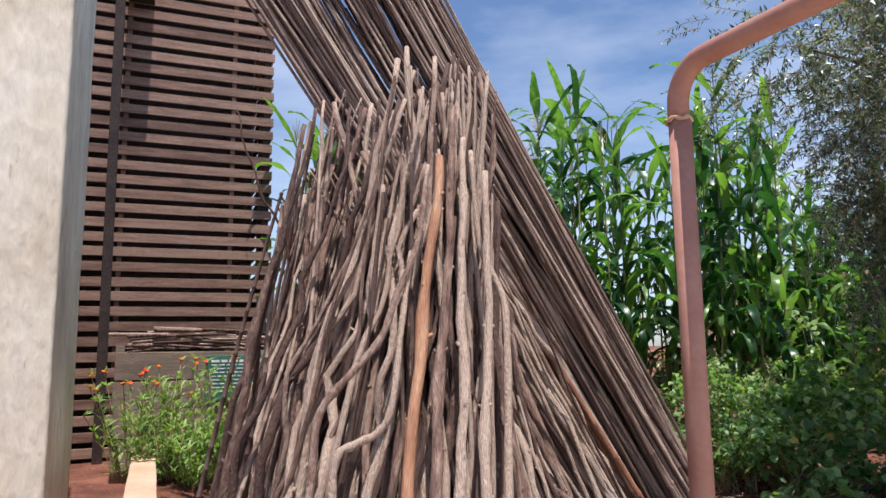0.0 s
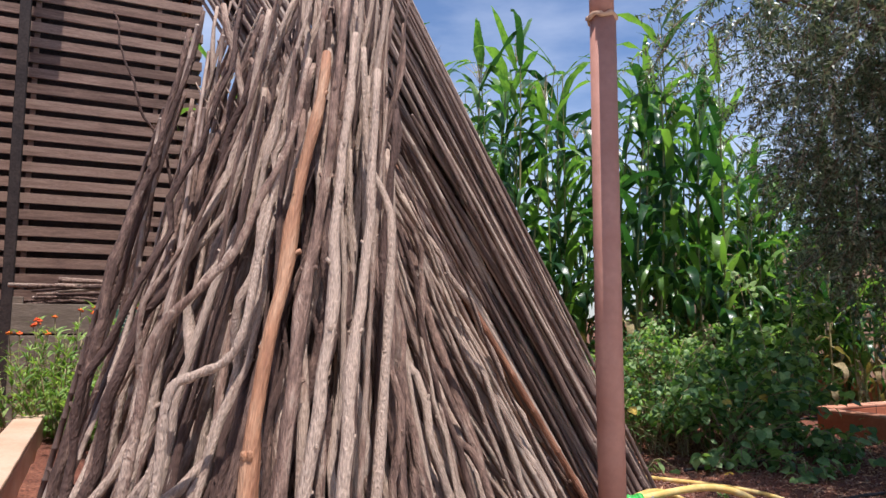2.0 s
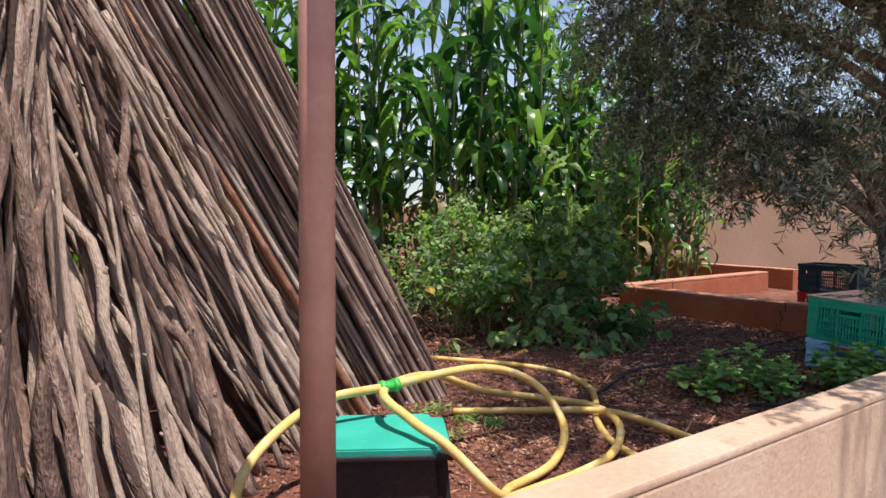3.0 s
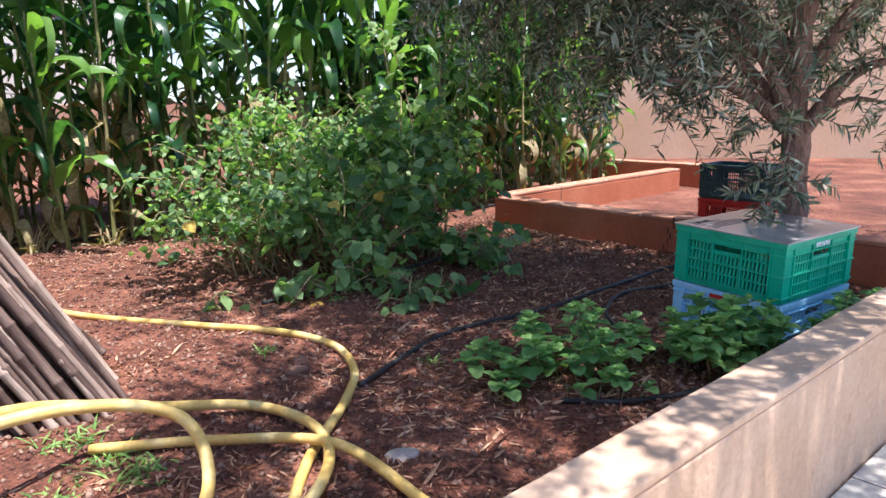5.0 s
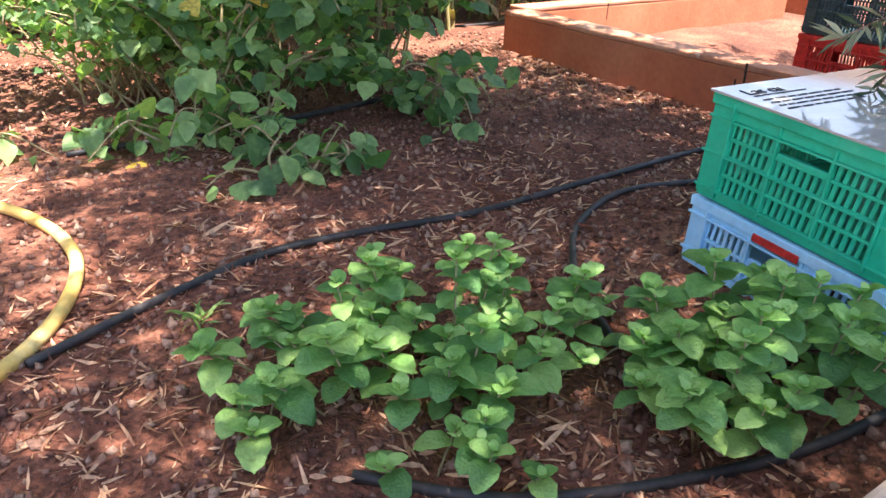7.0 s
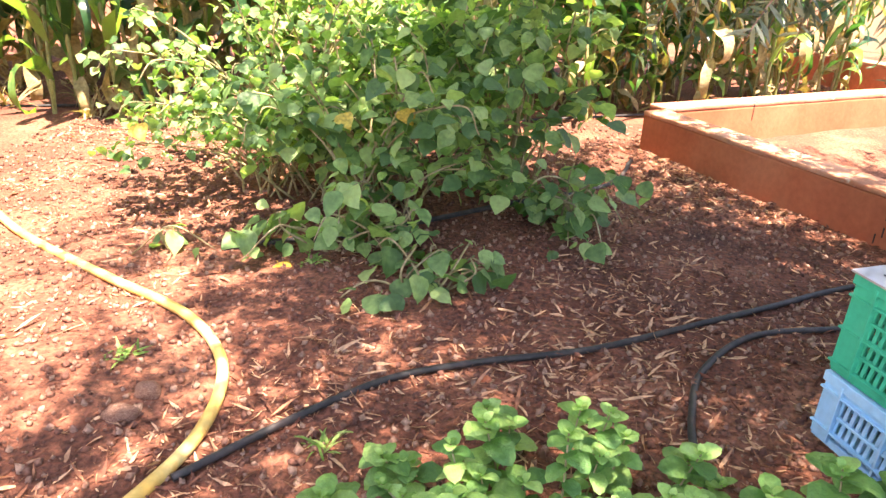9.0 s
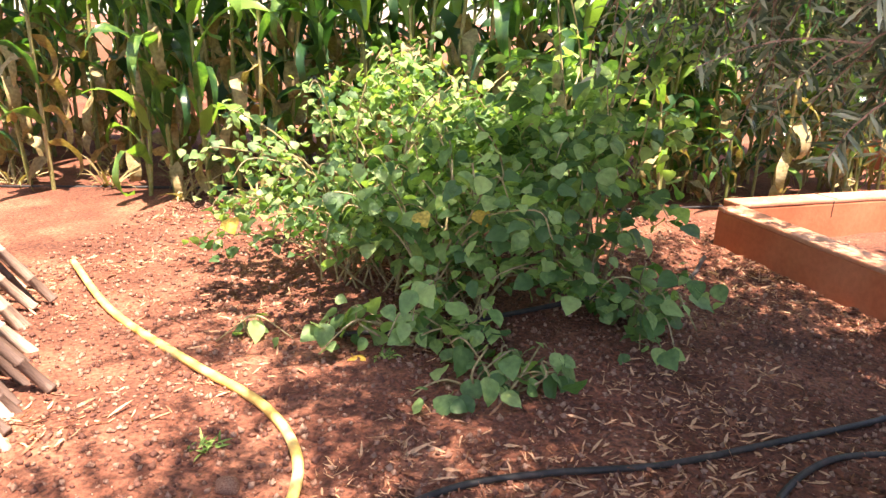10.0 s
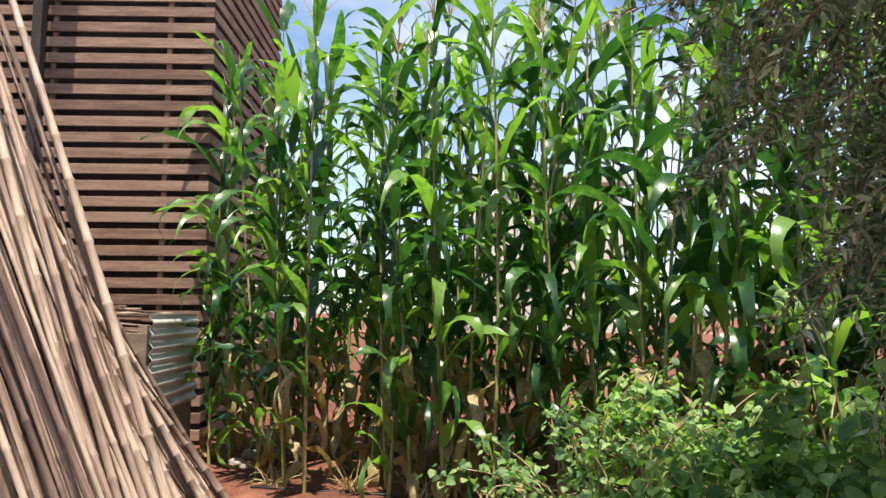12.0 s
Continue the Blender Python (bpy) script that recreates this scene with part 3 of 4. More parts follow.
def branch_mesh(seed, mat, bend=0.06, knots=5, r0=0.024, r1=0.011):
    """A crooked branch of length 1 in z, with knots and short stubs."""
    r = random.Random(seed)
    pts, rad = [], []
    ph, ph2 = r.uniform(0, 6), r.uniform(0, 6)
    n = 22
    for i in range(n + 1):
        t = i / n
        env = math.sin(math.pi * t) ** 0.6 if 0 < t < 1 else 0
        x = bend * env * (math.sin(t * r.uniform(5.5, 6.5) + ph) * 0.5 + 0.24 * math.sin(t * 17 + ph2) + 0.10 * math.sin(t * 41 + ph))
        y = bend * env * (math.cos(t * 5 + ph2) * 0.5 + 0.24 * math.cos(t * 15 + ph) + 0.10 * math.sin(t * 37 + ph2))
        pts.append((x, y, t))
        rad.append((r0 + (r1 - r0) * t) * (1 + r.uniform(-0.10, 0.10) + (0.34 if r.random() < 0.16 else 0)))
    verts, faces = [], []
    # the radii are meant for a stick 2.5 m long; z is stretched, x and y are not
    tube_data([(x, y, t * 2.5) for x, y, t in pts], rad, 8, verts, faces)
    for k in range(knots):
        i = r.randrange(3, n - 1)
        p = Vector((pts[i][0], pts[i][1], pts[i][2] * 2.5))
        a = r.uniform(0, 6.28)
        w = Vector((math.cos(a), math.sin(a), 0.7)).normalized()
        L = r.uniform(0.005, 0.024) + rad[i]
        tube_data([p, p + w * L], [rad[i] * 0.55, rad[i] * 0.3], 5, verts, faces)
    return raw_mesh("branch", verts, faces, mat, True)


def cane_mesh(seed, mat, r0=0.019, r1=0.011):
    """A straight cane 5 m long with rings at its joints."""
    r = random.Random(seed)
    pts, rad = [], []
    z = 0.0
    ph = r.uniform(0, 6)
    while z < 5.0:
        t = z / 5
        b = 0.05 * math.sin(t * 3 + ph)
        rr = r0 + (r1 - r0) * t
        for dz, f in ((0.0, 1.0), (0.008, 1.16), (0.016, 1.16), (0.026, 0.98)):
            pts.append((b, 0.6 * b, z + dz))
            rad.append(rr * f)
        z += r.uniform(0.2, 0.32)
    return raw_mesh("cane", *tube_data(pts, rad, 8), mat, True)


branches = [branch_mesh(i, BARK, rng.choice((0.03, 0.05, 0.06, 0.09, 0.16))) for i in range(18)]
slim = [branch_mesh(40 + i, BARK, rng.uniform(0.03, 0.12), 5, 0.015, 0.007) for i in range(10)]
peeled = [branch_mesh(80, PEELED, 0.035, 12, 0.028, 0.018), branch_mesh(81, BARK, 0.03, 14, 0.026, 0.016), branch_mesh(82, BARK, 0.04, 14, 0.024, 0.014)]
canes = [cane_mesh(i, CANE) for i in range(10)]
split_canes = [cane_mesh(20 + i, PEELED, 0.022, 0.013) for i in range(2)]
RIM = [(-1.7, 5.3), (-1.5, 4.2), (-0.9, 3.15), (-0.2, 2.55), (0.3, 2.5), (0.62, 2.95), (0.9, 3.75), (1.25, 4.75), (1.95, 5.5), (1.65, 6.15), (1.0, 6.95), (0.25, 7.5), (-1.0, 7.2), (-1.75, 6.3)]
CORE = Vector((0.1, 5.0, 0))


def rim(s, inset=0.0):
    """A foot on the pile's outline; s counts the corners of RIM."""
    i = int(s) % len(RIM)
    a, b = Vector((*RIM[i], 0)), Vector((*RIM[(i + 1) % len(RIM)], 0))
    p = a.lerp(b, s - int(s))
    p = p.lerp(CORE, inset)
    p.z = -0.03
    return p


def lean(mesh, foot, head, long, thick=1.0, name="stick", length0=2.5):
    """A stick part from a foot on the soil towards a point."""
    w = (Vector(head) - Vector(foot)).normalized()
    q = w.to_track_quat("Z", "Y").to_matrix().to_4x4()
    m = Matrix.Translation(foot) @ q @ Matrix.Rotation(rng.uniform(0, 6.28), 4, "Z") @ Matrix.Diagonal((thick, thick, long / length0, 1))
    return part(name, mesh, pile, at=m)


g = rng.uniform
# canes that stand on the far right and lean to the upper left
for i in range(300):
    s = (g(7.0, 7.3) if i % 2 else g(7.82, 8.5)) if i < 160 or i > 200 else g(7.9, 8.15)
    f = min(1.0, (s - 7.05) / 1.05)
    foot = rim(s, g(0.0, 0.26) if i < 160 or i > 200 else g(0, 0.05))
    way = Vector((-0.50 + 0.06 * f, 0.03 - 0.12 * f, 0.86)) + Vector((g(-0.03, 0.03), g(-0.05, 0.05), 0))
    warm = i in (5, 41, 97)
    if warm:
        foot = rim(s, -0.03)
    lean(rng.choice(split_canes if warm else canes), foot, foot + way, g(4.7, 5.7), g(0.85, 1.2) if i < 120 else g(0.5, 0.9), "split_cane" if warm else "cane", 5.0)
# canes on the far side, leaning the same way
for i in range(110):
    foot = rim(g(8.4, 11.3), g(0, 0.2))
    way = Vector((-0.52, -0.24, 0.82)) + Vector((g(-0.06, 0.06), g(-0.08, 0.08), 0))
    lean(rng.choice(canes), foot, foot + way, g(2.9, 3.7), g(0.95, 1.4), "cane", 5.0)
# crooked branches on the front and the right front
for i in range(330):
    s = g(1.9, 7.35) if i < 220 else g(2.3, 5.2)
    foot = rim(s, g(-0.02, 0.26))
    f = min(1.0, max(0.0, (s - 4.5) / 1.4))
    j = 0.28 + 0.27 * f
    head = Vector((0.15 - 0.8 * f + g(-j, j), 4.0 + 0.7 * f + g(-j, j), 3.15))
    lean(rng.choice(branches), foot, head, g(2.0, 3.2), 0.42 + 0.85 * rng.random() ** 1.5)
# slim sticks on the left and at the back
for i in range(150):
    s = g(-1.2, 2.6) if i < 120 else g(10.5, 13.5)
    foot = rim(s % 14, g(-0.02, 0.3))
    head = Vector((-0.45 + g(-0.3, 0.3), 4.55 + g(-0.35, 0.35), 3.4))
    if i % 3 == 0:
        lean(rng.choice(canes), foot, head, g(2.2, 3.2), g(0.7, 1.1), "cane", 5.0)
    else:
        lean(rng.choice(slim + branches[:3]), foot, head, g(2.2, 3.25), g(0.8, 1.3))
# peeled sticks in front
for x, x1, L, t, k in ((0.10, 0.17, 2.5, 1.0, 0), (0.21, 0.21, 2.8, 1.0, 1), (0.3, 0.26, 2.6, 1.0, 2), (0.4, 0.36, 2.4, 0.9, 1)):
    lean(peeled[k], (x, 2.38, -0.02), (x1, 3.56, 2.7), L, t, "peeled_stick" if k == 0 else "stick")
# crooked branches that kink across the front
for pts_ in ([(-0.32, 2.52, 0.0), (-0.27, 2.70, 0.6), (-0.25, 2.80, 0.95), (-0.235, 2.84, 1.17), (-0.12, 2.88, 1.32), (-0.02, 2.93, 1.45), (0.03, 2.99, 1.62), (0.1, 3.1, 1.85), (0.12, 3.25, 2.2)],
             [(-0.2, 2.5, 0.0), (-0.17, 2.74, 0.7), (-0.165, 2.80, 1.0), (-0.1, 2.83, 1.06), (-0.02, 2.86, 1.1), (0.03, 2.88, 1.2), (0.05, 2.98, 1.5), (0.07, 3.1, 1.8)],
             [(0.44, 2.62, 0.0), (0.45, 3.0, 1.0), (0.45, 3.16, 1.5), (0.42, 3.22, 1.66), (0.34, 3.28, 1.85), (0.3, 3.4, 2.3)]):
    line_ = spline(pts_, 5)
    part("crooked_branch", tube_mesh("crooked_branch", line_, [0.019 - 0.008 * i / len(line_) + 0.002 * math.sin(i * 1.9) for i in range(len(line_))], BARK, 8), pile, "crooked grey branch with a sharp kink")
# long thin twig that sticks out on the left
lean(slim[2], (-0.85, 4.28, 1.9), (-1.2, 4.27, 2.85), 1.05, 0.6, "twig")

# ---- things on the soil: valve box, hoses ----
vb = thing("valve_box", "black irrigation valve box with a teal plastic lid", "valve box", at=pose(1.47, 4.18, 0.0, 0, 0, -4))
bm = bmesh.new()
bmesh.ops.create_cone(bm, cap_ends=True, segments=4, radius1=0.36, radius2=0.335, depth=0.21)
bmesh.ops.transform(bm, verts=bm.verts, matrix=Matrix.Translation((0, 0, 0.095)) @ Matrix.Diagonal((1, 0.90, 1, 1)) @ Matrix.Rotation(radians(45), 4, "Z"))
bmesh.ops.bevel(bm, geom=[e for e in bm.edges if abs(e.verts[0].co.z - e.verts[1].co.z) > 0.1], offset=0.05, segments=4, affect="EDGES")
part("body", mesh_of("valve_body", bm, BLACKBOX, False), vb)
bm = bmesh.new()
box(bm, (0.50, 0.45, 0.026), (0, -0.02, 0.212))
bmesh.ops.bevel(bm, geom=[e for e in bm.edges if abs(e.verts[0].co.z - e.verts[1].co.z) > 0.02], offset=0.055, segments=5, affect="EDGES")
bmesh.ops.bevel(bm, geom=[e for e in bm.edges if e.verts[0].co.z > 0.22 and e.verts[1].co.z > 0.22], offset=0.006, segments=2, affect="EDGES")
lid = part("lid", mesh_of("valve_lid", bm, TEAL), vb, "teal plastic lid with a bolt hole")
part("bolt_hole", tube_mesh("bolt_hole", [(0.0, 0.165, 0.222), (0.0, 0.165, 0.2262)], 0.012, BLACKBOX, 12), lid)
part("rim", box_mesh("valve_rim", (0.52, 0.47, 0.02), BLACKBOX, (0, -0.02, 0.19), 0.006), vb)


def hose(points, radius, mat, name, label, lift=0.0, sides=12):
    pts = [Vector((p[0], p[1], (height(p[0], p[1]) + radius + lift) if len(p) == 2 else p[2])) for p in points]
    line = spline(pts, 10)
    ob = thing(name, label, "hose", data=tube_mesh(name, line, radius, mat, sides))
    return ob


hose([(0.75, 7.45), (1.42, 6.88), (2.08, 6.48), (2.52, 6.24), (2.78, 5.95), (2.85, 5.62), (2.78, 5.28), (2.63, 4.86), (2.57, 4.50), (2.64, 4.24), (2.85, 4.02)],
     0.019, HOSE, "garden_hose", "yellow garden hose snaking over the soil")
hose([(0.95, 3.55, 0.06), (0.98, 3.85, 0.22), (1.2, 4.2, 0.33), (1.49, 4.36, 0.35), (1.95, 4.62, 0.36), (2.25, 4.75, 0.25), (2.34, 4.55, 0.1), (2.2, 4.25, 0.03), (1.95, 4.02, 0.02),
      (1.86, 3.84, 0.07), (1.68, 3.90, 0.24), (1.57, 4.05, 0.29), (1.48, 4.33, 0.34), (1.75, 4.85, 0.28), (2.1, 5.2, 0.1), (2.43, 5.28, 0.03), (2.65, 5.0, 0.05), (2.68, 4.70, 0.04), (2.5, 4.33, 0.03), (2.25, 4.10, 0.03), (2.0, 3.95, 0.03), (1.7, 3.75, 0.03)],
     0.019, HOSE, "garden_hose", "yellow garden hose looped over the valve box")
hose([(1.9, 5.06, 0.03), (2.3, 5.02, 0.03), (2.71, 4.84, 0.055), (2.96, 4.42, 0.03), (3.1, 4.15, 0.03)], 0.018, HOSE, "garden_hose", "yellow garden hose end lying by the low wall")
conn = thing("hose_connector", "green plastic hose connector", "connector", at=aim((1.49, 4.36, 0.35), (0.95, 0.45, 0.05)))
part("body", tube_mesh("conn_body", [(-0.03, 0, 0), (-0.01, 0, 0), (0.0, 0, 0), (0.03, 0, 0)], [0.027, 0.03, 0.024, 0.024], GREENTAP, 12), conn)
part("collar", tube_mesh("conn_collar", [(0.035, 0, 0), (0.06, 0, 0)], [0.029, 0.029], GREENTAP, 10), conn)
part("nozzle", tube_mesh("conn_nozzle", [(0.06, 0, 0), (0.13, 0, 0.0)], [0.012, 0.01], ZINC, 10), conn)
hose([(2.86, 5.44), (3.08, 5.71), (3.32, 5.94), (3.59, 6.08), (3.96, 6.23), (4.35, 6.46), (4.7, 6.68), (5.03, 6.91), (5.5, 7.1)], 0.012, BLACKPE, "drip_pipe", "black irrigation pipe along the soil", sides=10)
hose([(5.2, 6.62), (4.89, 6.56), (4.54, 6.41), (4.32, 6.17), (4.23, 5.91), (4.2, 5.7), (4.22, 5.45)], 0.012, BLACKPE, "drip_pipe", "black irrigation pipe curving under the mint", sides=10)
hose([(3.6, 5.05), (3.9, 4.98), (4.3, 5.02), (4.65, 5.12), (5.2, 5.4)], 0.012, BLACKPE, "drip_pipe", "black irrigation pipe in front of the mint", sides=10)
hose([(2.42, 6.84), (2.62, 6.93), (3.0, 7.1), (3.6, 7.6), (4.2, 8.1), (4.4, 8.6)], 0.013, BLACKPE, "drip_pipe", "black irrigation pipe under the bush", sides=10)
hose([(-1.2, 8.9), (1.5, 9.6), (3.5, 9.6), (6.5, 11.0)], 0.011, BLACKPE, "drip_pipe", "black irrigation pipe along the maize row", sides=8)

# ---- crates ----


def crate(name, label, at, size, rows, mat, handle=True):
    """A slatted plastic crate standing on its base, open slots in all four sides."""
    L, W, H = size
    ob = thing(name, label, "crate", group="stacked crates", at=at)
    t = 0.012
    bm = bmesh.new()
    for s in (-1, 1):
        box(bm, (L, 0.022, 0.03), (0, s * (W / 2 - 0.011), H - 0.015), 0.003)
        box(bm, (0.022, W - 0.044, 0.03), (s * (L / 2 - 0.011), 0, H - 0.015), 0.003)
    part("rim", mesh_of("crate_rim", bm, mat), ob)
    bm = bmesh.new()
    box(bm, (L - 0.03, W - 0.03, 0.012), (0, 0, 0.008), 0.003)
    for s in (-1, 1):
        box(bm, (L - 0.02, t, 0.022), (0, s * (W / 2 - 0.014), 0.017), 0.002)
        box(bm, (t, W - 0.05, 0.022), (s * (L / 2 - 0.014), 0, 0.017), 0.002)
    part("base", mesh_of("crate_base", bm, mat), ob)
    cw = 0.064 if H > 0.25 else 0.056
    bm = bmesh.new()
    box(bm, (cw, 0.007, H - 0.03), (cw / 2 - 0.004, 0.0, H / 2), 0.002)
    box(bm, (0.007, cw, H - 0.03), (0.0, cw / 2 - 0.004, H / 2), 0.002)
    box(bm, (0.008, 0.018, H - 0.03), (cw, -0.003, H / 2), 0.002)
    box(bm, (0.018, 0.008, H - 0.03), (-0.003, cw, H / 2), 0.002)
    post_me = mesh_of("crate_corner", bm, mat)
    for sx, sy, a in ((-1, -1, 0), (1, -1, 90), (1, 1, 180), (-1, 1, 270)):
        part("corner_post", post_me, ob, at=Matrix.Translation((sx * (L / 2 - 0.010), sy * (W / 2 - 0.010), 0)) @ Matrix.Rotation(radians(a), 4, "Z"))
    # ledges that run round the crate
    for z in ((H - 0.062, H / 2 - 0.012, 0.034) if H > 0.25 else (H - 0.05, 0.05)):
        bm = bmesh.new()
        for s in (-1, 1):
            box(bm, (L, 0.016, 0.006), (0, s * (W / 2 - 0.008), z), 0.0015)
            box(bm, (0.016, W - 0.032, 0.006), (s * (L / 2 - 0.008), 0, z), 0.0015)
        part("ledge", mesh_of("crate_ledge", bm, mat), ob)
    band = 0.058 if H > 0.25 else 0.046
    step = (H - band - 0.034) / rows
    for long, off, turn in ((L, W, 0), (L, W, 180), (W, L, 90), (W, L, 270)):
        face = Matrix.Rotation(radians(turn), 4, "Z") @ Matrix.Translation((0, -(off / 2 - 0.014), 0))
        inner = long - 2 * cw
        bays = 3
        part("band", box_mesh("crate_band", (long - 0.03, 0.006, band - 0.03), mat, (0, 0, H - 0.03 - (band - 0.03) / 2)), ob, at=face)
        rail = box_mesh("crate_rail", (inner, 0.012, 0.009), mat, (0, 0, 0), 0.002)
        for r in range(1, rows):
            part("rail", rail, ob, at=face @ Matrix.Translation((0, 0, 0.034 + r * step)))
        rib_me = box_mesh("crate_rib", (0.008, 0.018, H - 0.04), mat, (0, 0, 0), 0.002)
        for b in range(1, bays):
            part("rib", rib_me, ob, at=face @ Matrix.Translation((-inner / 2 + inner * b / bays, -0.003, H / 2)))
        count = 7 if long > 0.5 else 6
        pitch = inner / bays / (count + 0.5)
        slat_me = box_mesh("crate_slat", (pitch * 0.48, 0.007, step * 1.02), mat)
        for r in range(rows):
            for b in range(bays):
                if handle and r == rows - 1 and b == 1:
                    continue
                for k in range(count):
                    x = -inner / 2 + inner * b / bays + pitch * (k + 0.75)
                    part("slat", slat_me, ob, at=face @ Matrix.Translation((x, 0.002, 0.034 + (r + 0.5) * step)) @ Matrix.Rotation(radians(5), 4, "Y"))
        if handle:
            part("handle", box_mesh("crate_handle", (inner / bays - 0.01, 0.02, 0.012), mat, (0, 0, 0), 0.004), ob, at=face @ Matrix.Translation((0, 0.004, 0.034 + (rows - 1) * step + 0.008)))
    return ob


def panel_text(words, parent):
    cu = bpy.data.curves.new("panel_text", "FONT")
    cu.body, cu.size, cu.extrude = words, 0.055, 0.0008
    cu.materials.append(INK)
    ob = new("lettering", cu)
    ob.parent = parent
    ob.matrix_basis = Matrix.Translation((-0.215, -0.29, 0.004)) @ Matrix.Rotation(radians(90), 4, "Z")
    lines = bmesh.new()
    for r in range(4):
        y = -0.29
        while y < 0.0:
            w = rng.uniform(0.02, 0.05)
            box(lines, (0.006, w, 0.001), (-0.17 + r * 0.024, y + w / 2, 0.0042))
            y += w + 0.01
    box(lines, (0.004, 0.2, 0.001), (-0.202, -0.19, 0.0042))
    part("small_print", mesh_of("small_print", lines, INK), parent)


# the stack leans a little towards the low wall
CR = Matrix.Translation((4.944, 5.72, 0.006)) @ Matrix.Rotation(radians(2.2), 4, Vector((0.9, 0.43, 0))) @ Matrix.Rotation(radians(-66.6), 4, "Z")
crate("blue_crate", "pale blue slatted plastic crate under a green one", CR, (0.58, 0.655, 0.212), 2, CRATE_B)
crate("green_crate", "green slatted plastic crate stacked on a blue one", CR @ Matrix.Translation((0, 0, 0.214)), (0.586, 0.66, 0.292), 4, CRATE_G)
label_ = thing("crate_label", "red plastic label strip on the blue crate", "label", at=CR @ Matrix.Translation((0, -0.3275, 0.183)))
part("strip", box_mesh("label_strip", (0.14, 0.004, 0.022), CRATE_R, (0, 0, 0), 0.001), label_)
print_ = thing("crate_print", "worn white printing on the green crate", "print", at=CR @ Matrix.Translation((0.294, 0.0, 0.470)))
bm = bmesh.new()
for k in range(6):
    box(bm, (0.002, 0.014, 0.022), (0, -0.065 + k * 0.022, 0))
part("lettering", mesh_of("crate_bars", bm, WHITE), print_)
panel = thing("sign_panel", "glossy grey printed panel lying on the green crate", "panel", at=CR @ Matrix.Translation((0, 0, 0.5095)))
part("sheet", box_mesh("panel_sheet", (0.60, 0.675, 0.006), PANEL, (0, 0, 0), 0.001), panel)
panel_text("Las cu", panel)
K2 = Matrix.Translation((6.5, 8.1, 0.0)) @ Matrix.Rotation(radians(GARDEN - 90), 4, "Z")
crate("red_crate", "red slatted plastic crate beneath a dark one", K2, (0.60, 0.40, 0.26), 2, CRATE_R)
crate("dark_crate", "dark green slatted plastic crate on a red one", K2 @ Matrix.Translation((0, 0, 0.263)), (0.60, 0.40, 0.30), 3, CRATE_K)

# ---- maize ----


def maize(seed):
    """One maize plant: stalk, long arching leaves, a tassel."""
    r = random.Random(seed)
    H = r.uniform(3.5, 4.2)
    ob = thing("maize_plant", r.choice(["tall green maize plant with long arching leaves", "tall green maize plant with yellowing lower leaves"]), "maize plant", group="maize rows")
    pts, rad = [], []
    nodes = 15
    for i in range(nodes + 1):
        t = i / nodes
        x, y = 0.09 * math.sin(t * 2.4 + seed), 0.07 * math.sin(t * 3.1 + seed * 2)
        for dz, f in ((0, 1.18), (0.02, 1.0)):
            pts.append((x, y, H * t + dz))
            rad.append((0.017 - 0.012 * t) * f)
    part("stalk", tube_mesh("maize_stalk", pts, rad, CORN_STALK, 7), ob)
    a = r.uniform(0, 6.28)
    for i in [k / 2 for k in range(2, 14)] + list(range(7, nodes + 1)):
        t = i / nodes
        z = H * min(t, 0.985)
        a += math.pi + r.uniform(-0.6, 0.6)
        dry = t < 0.35 and r.random() < 0.55
        L = (0.6 if dry else 1.0) * r.uniform(0.75, 1.2) * (1.0 - 0.45 * abs(t - 0.5))
        lift = r.uniform(0.8, 1.4) if not dry else r.uniform(-0.9, 0.1)
        droop = r.uniform(0.5, 1.8) if t > 0.9 else r.uniform(1.6, 2.6) if r.random() < 0.3 else r.uniform(2.8, 4.4)
        sh = blade(L, r.uniform(0.095, 0.15), droop, lift, 10, 0.3, r.uniform(0.008, 0.022), 0.45, r.uniform(0, 6))
        me = raw_mesh("maize_leaf", *sh, CORN_DRY if dry else CORN_LEAF, True)
        part("dry_leaf" if dry else "leaf", me, ob, "dry straw-coloured leaf" if dry else "", Matrix.Translation((0.09 * math.sin(t * 2.4 + seed), 0.07 * math.sin(t * 3.1 + seed * 2), z)) @ Matrix.Rotation(a, 4, "Z"))
    if seed % 3:
        return ob
    verts, faces = [], []
    top = Vector(pts[-1])
    for k in range(11):
        w = Vector((r.uniform(-0.5, 0.5), r.uniform(-0.5, 0.5), 1)).normalized() if k else Vector((0, 0, 1))
        L = r.uniform(0.2, 0.36)
        tube_data([top, top + w * L * 0.5, top + w * L + Vector((w.x, w.y, -0.1)) * 0.10], [0.003, 0.0045, 0.002], 4, verts, faces)
    part("tassel", raw_mesh("tassel", verts, faces, TASSEL), ob, "dry straw-coloured tassel")
    return ob


kinds = [maize(i + 1) for i in range(8)]
spots = []
for gy_ in np.arange(0, 13):
    for gx_ in np.arange(0, 24):
        x, y = -2.6 + gx_ * 0.43 + rng.uniform(-0.15, 0.15), 9.05 + gy_ * 0.42 + rng.uniform(-0.15, 0.15)
        if x > 3.6:
            y += 0.9 + 0.56 * (x - 3.6)
        if y > 11.7 + max(0.0, x - 3.6) * 0.56 or x > 7.0 or (x < -1.6 and y < 9.4):
            continue
        w = Vector((x, y, 0)) - BIN
        if -2.4 < w.dot(U) < 0.35 and -1.2 < w.dot(V) < 5.0 and x < -1.9:
            continue
        if x > 4.2 and (Vector((x, y, 0)) - PC).dot(V) < 0.45:
            continue
        if rng.random() < (0.10 if y < 11 else 0.2):
            continue
        spots.append((x, y))
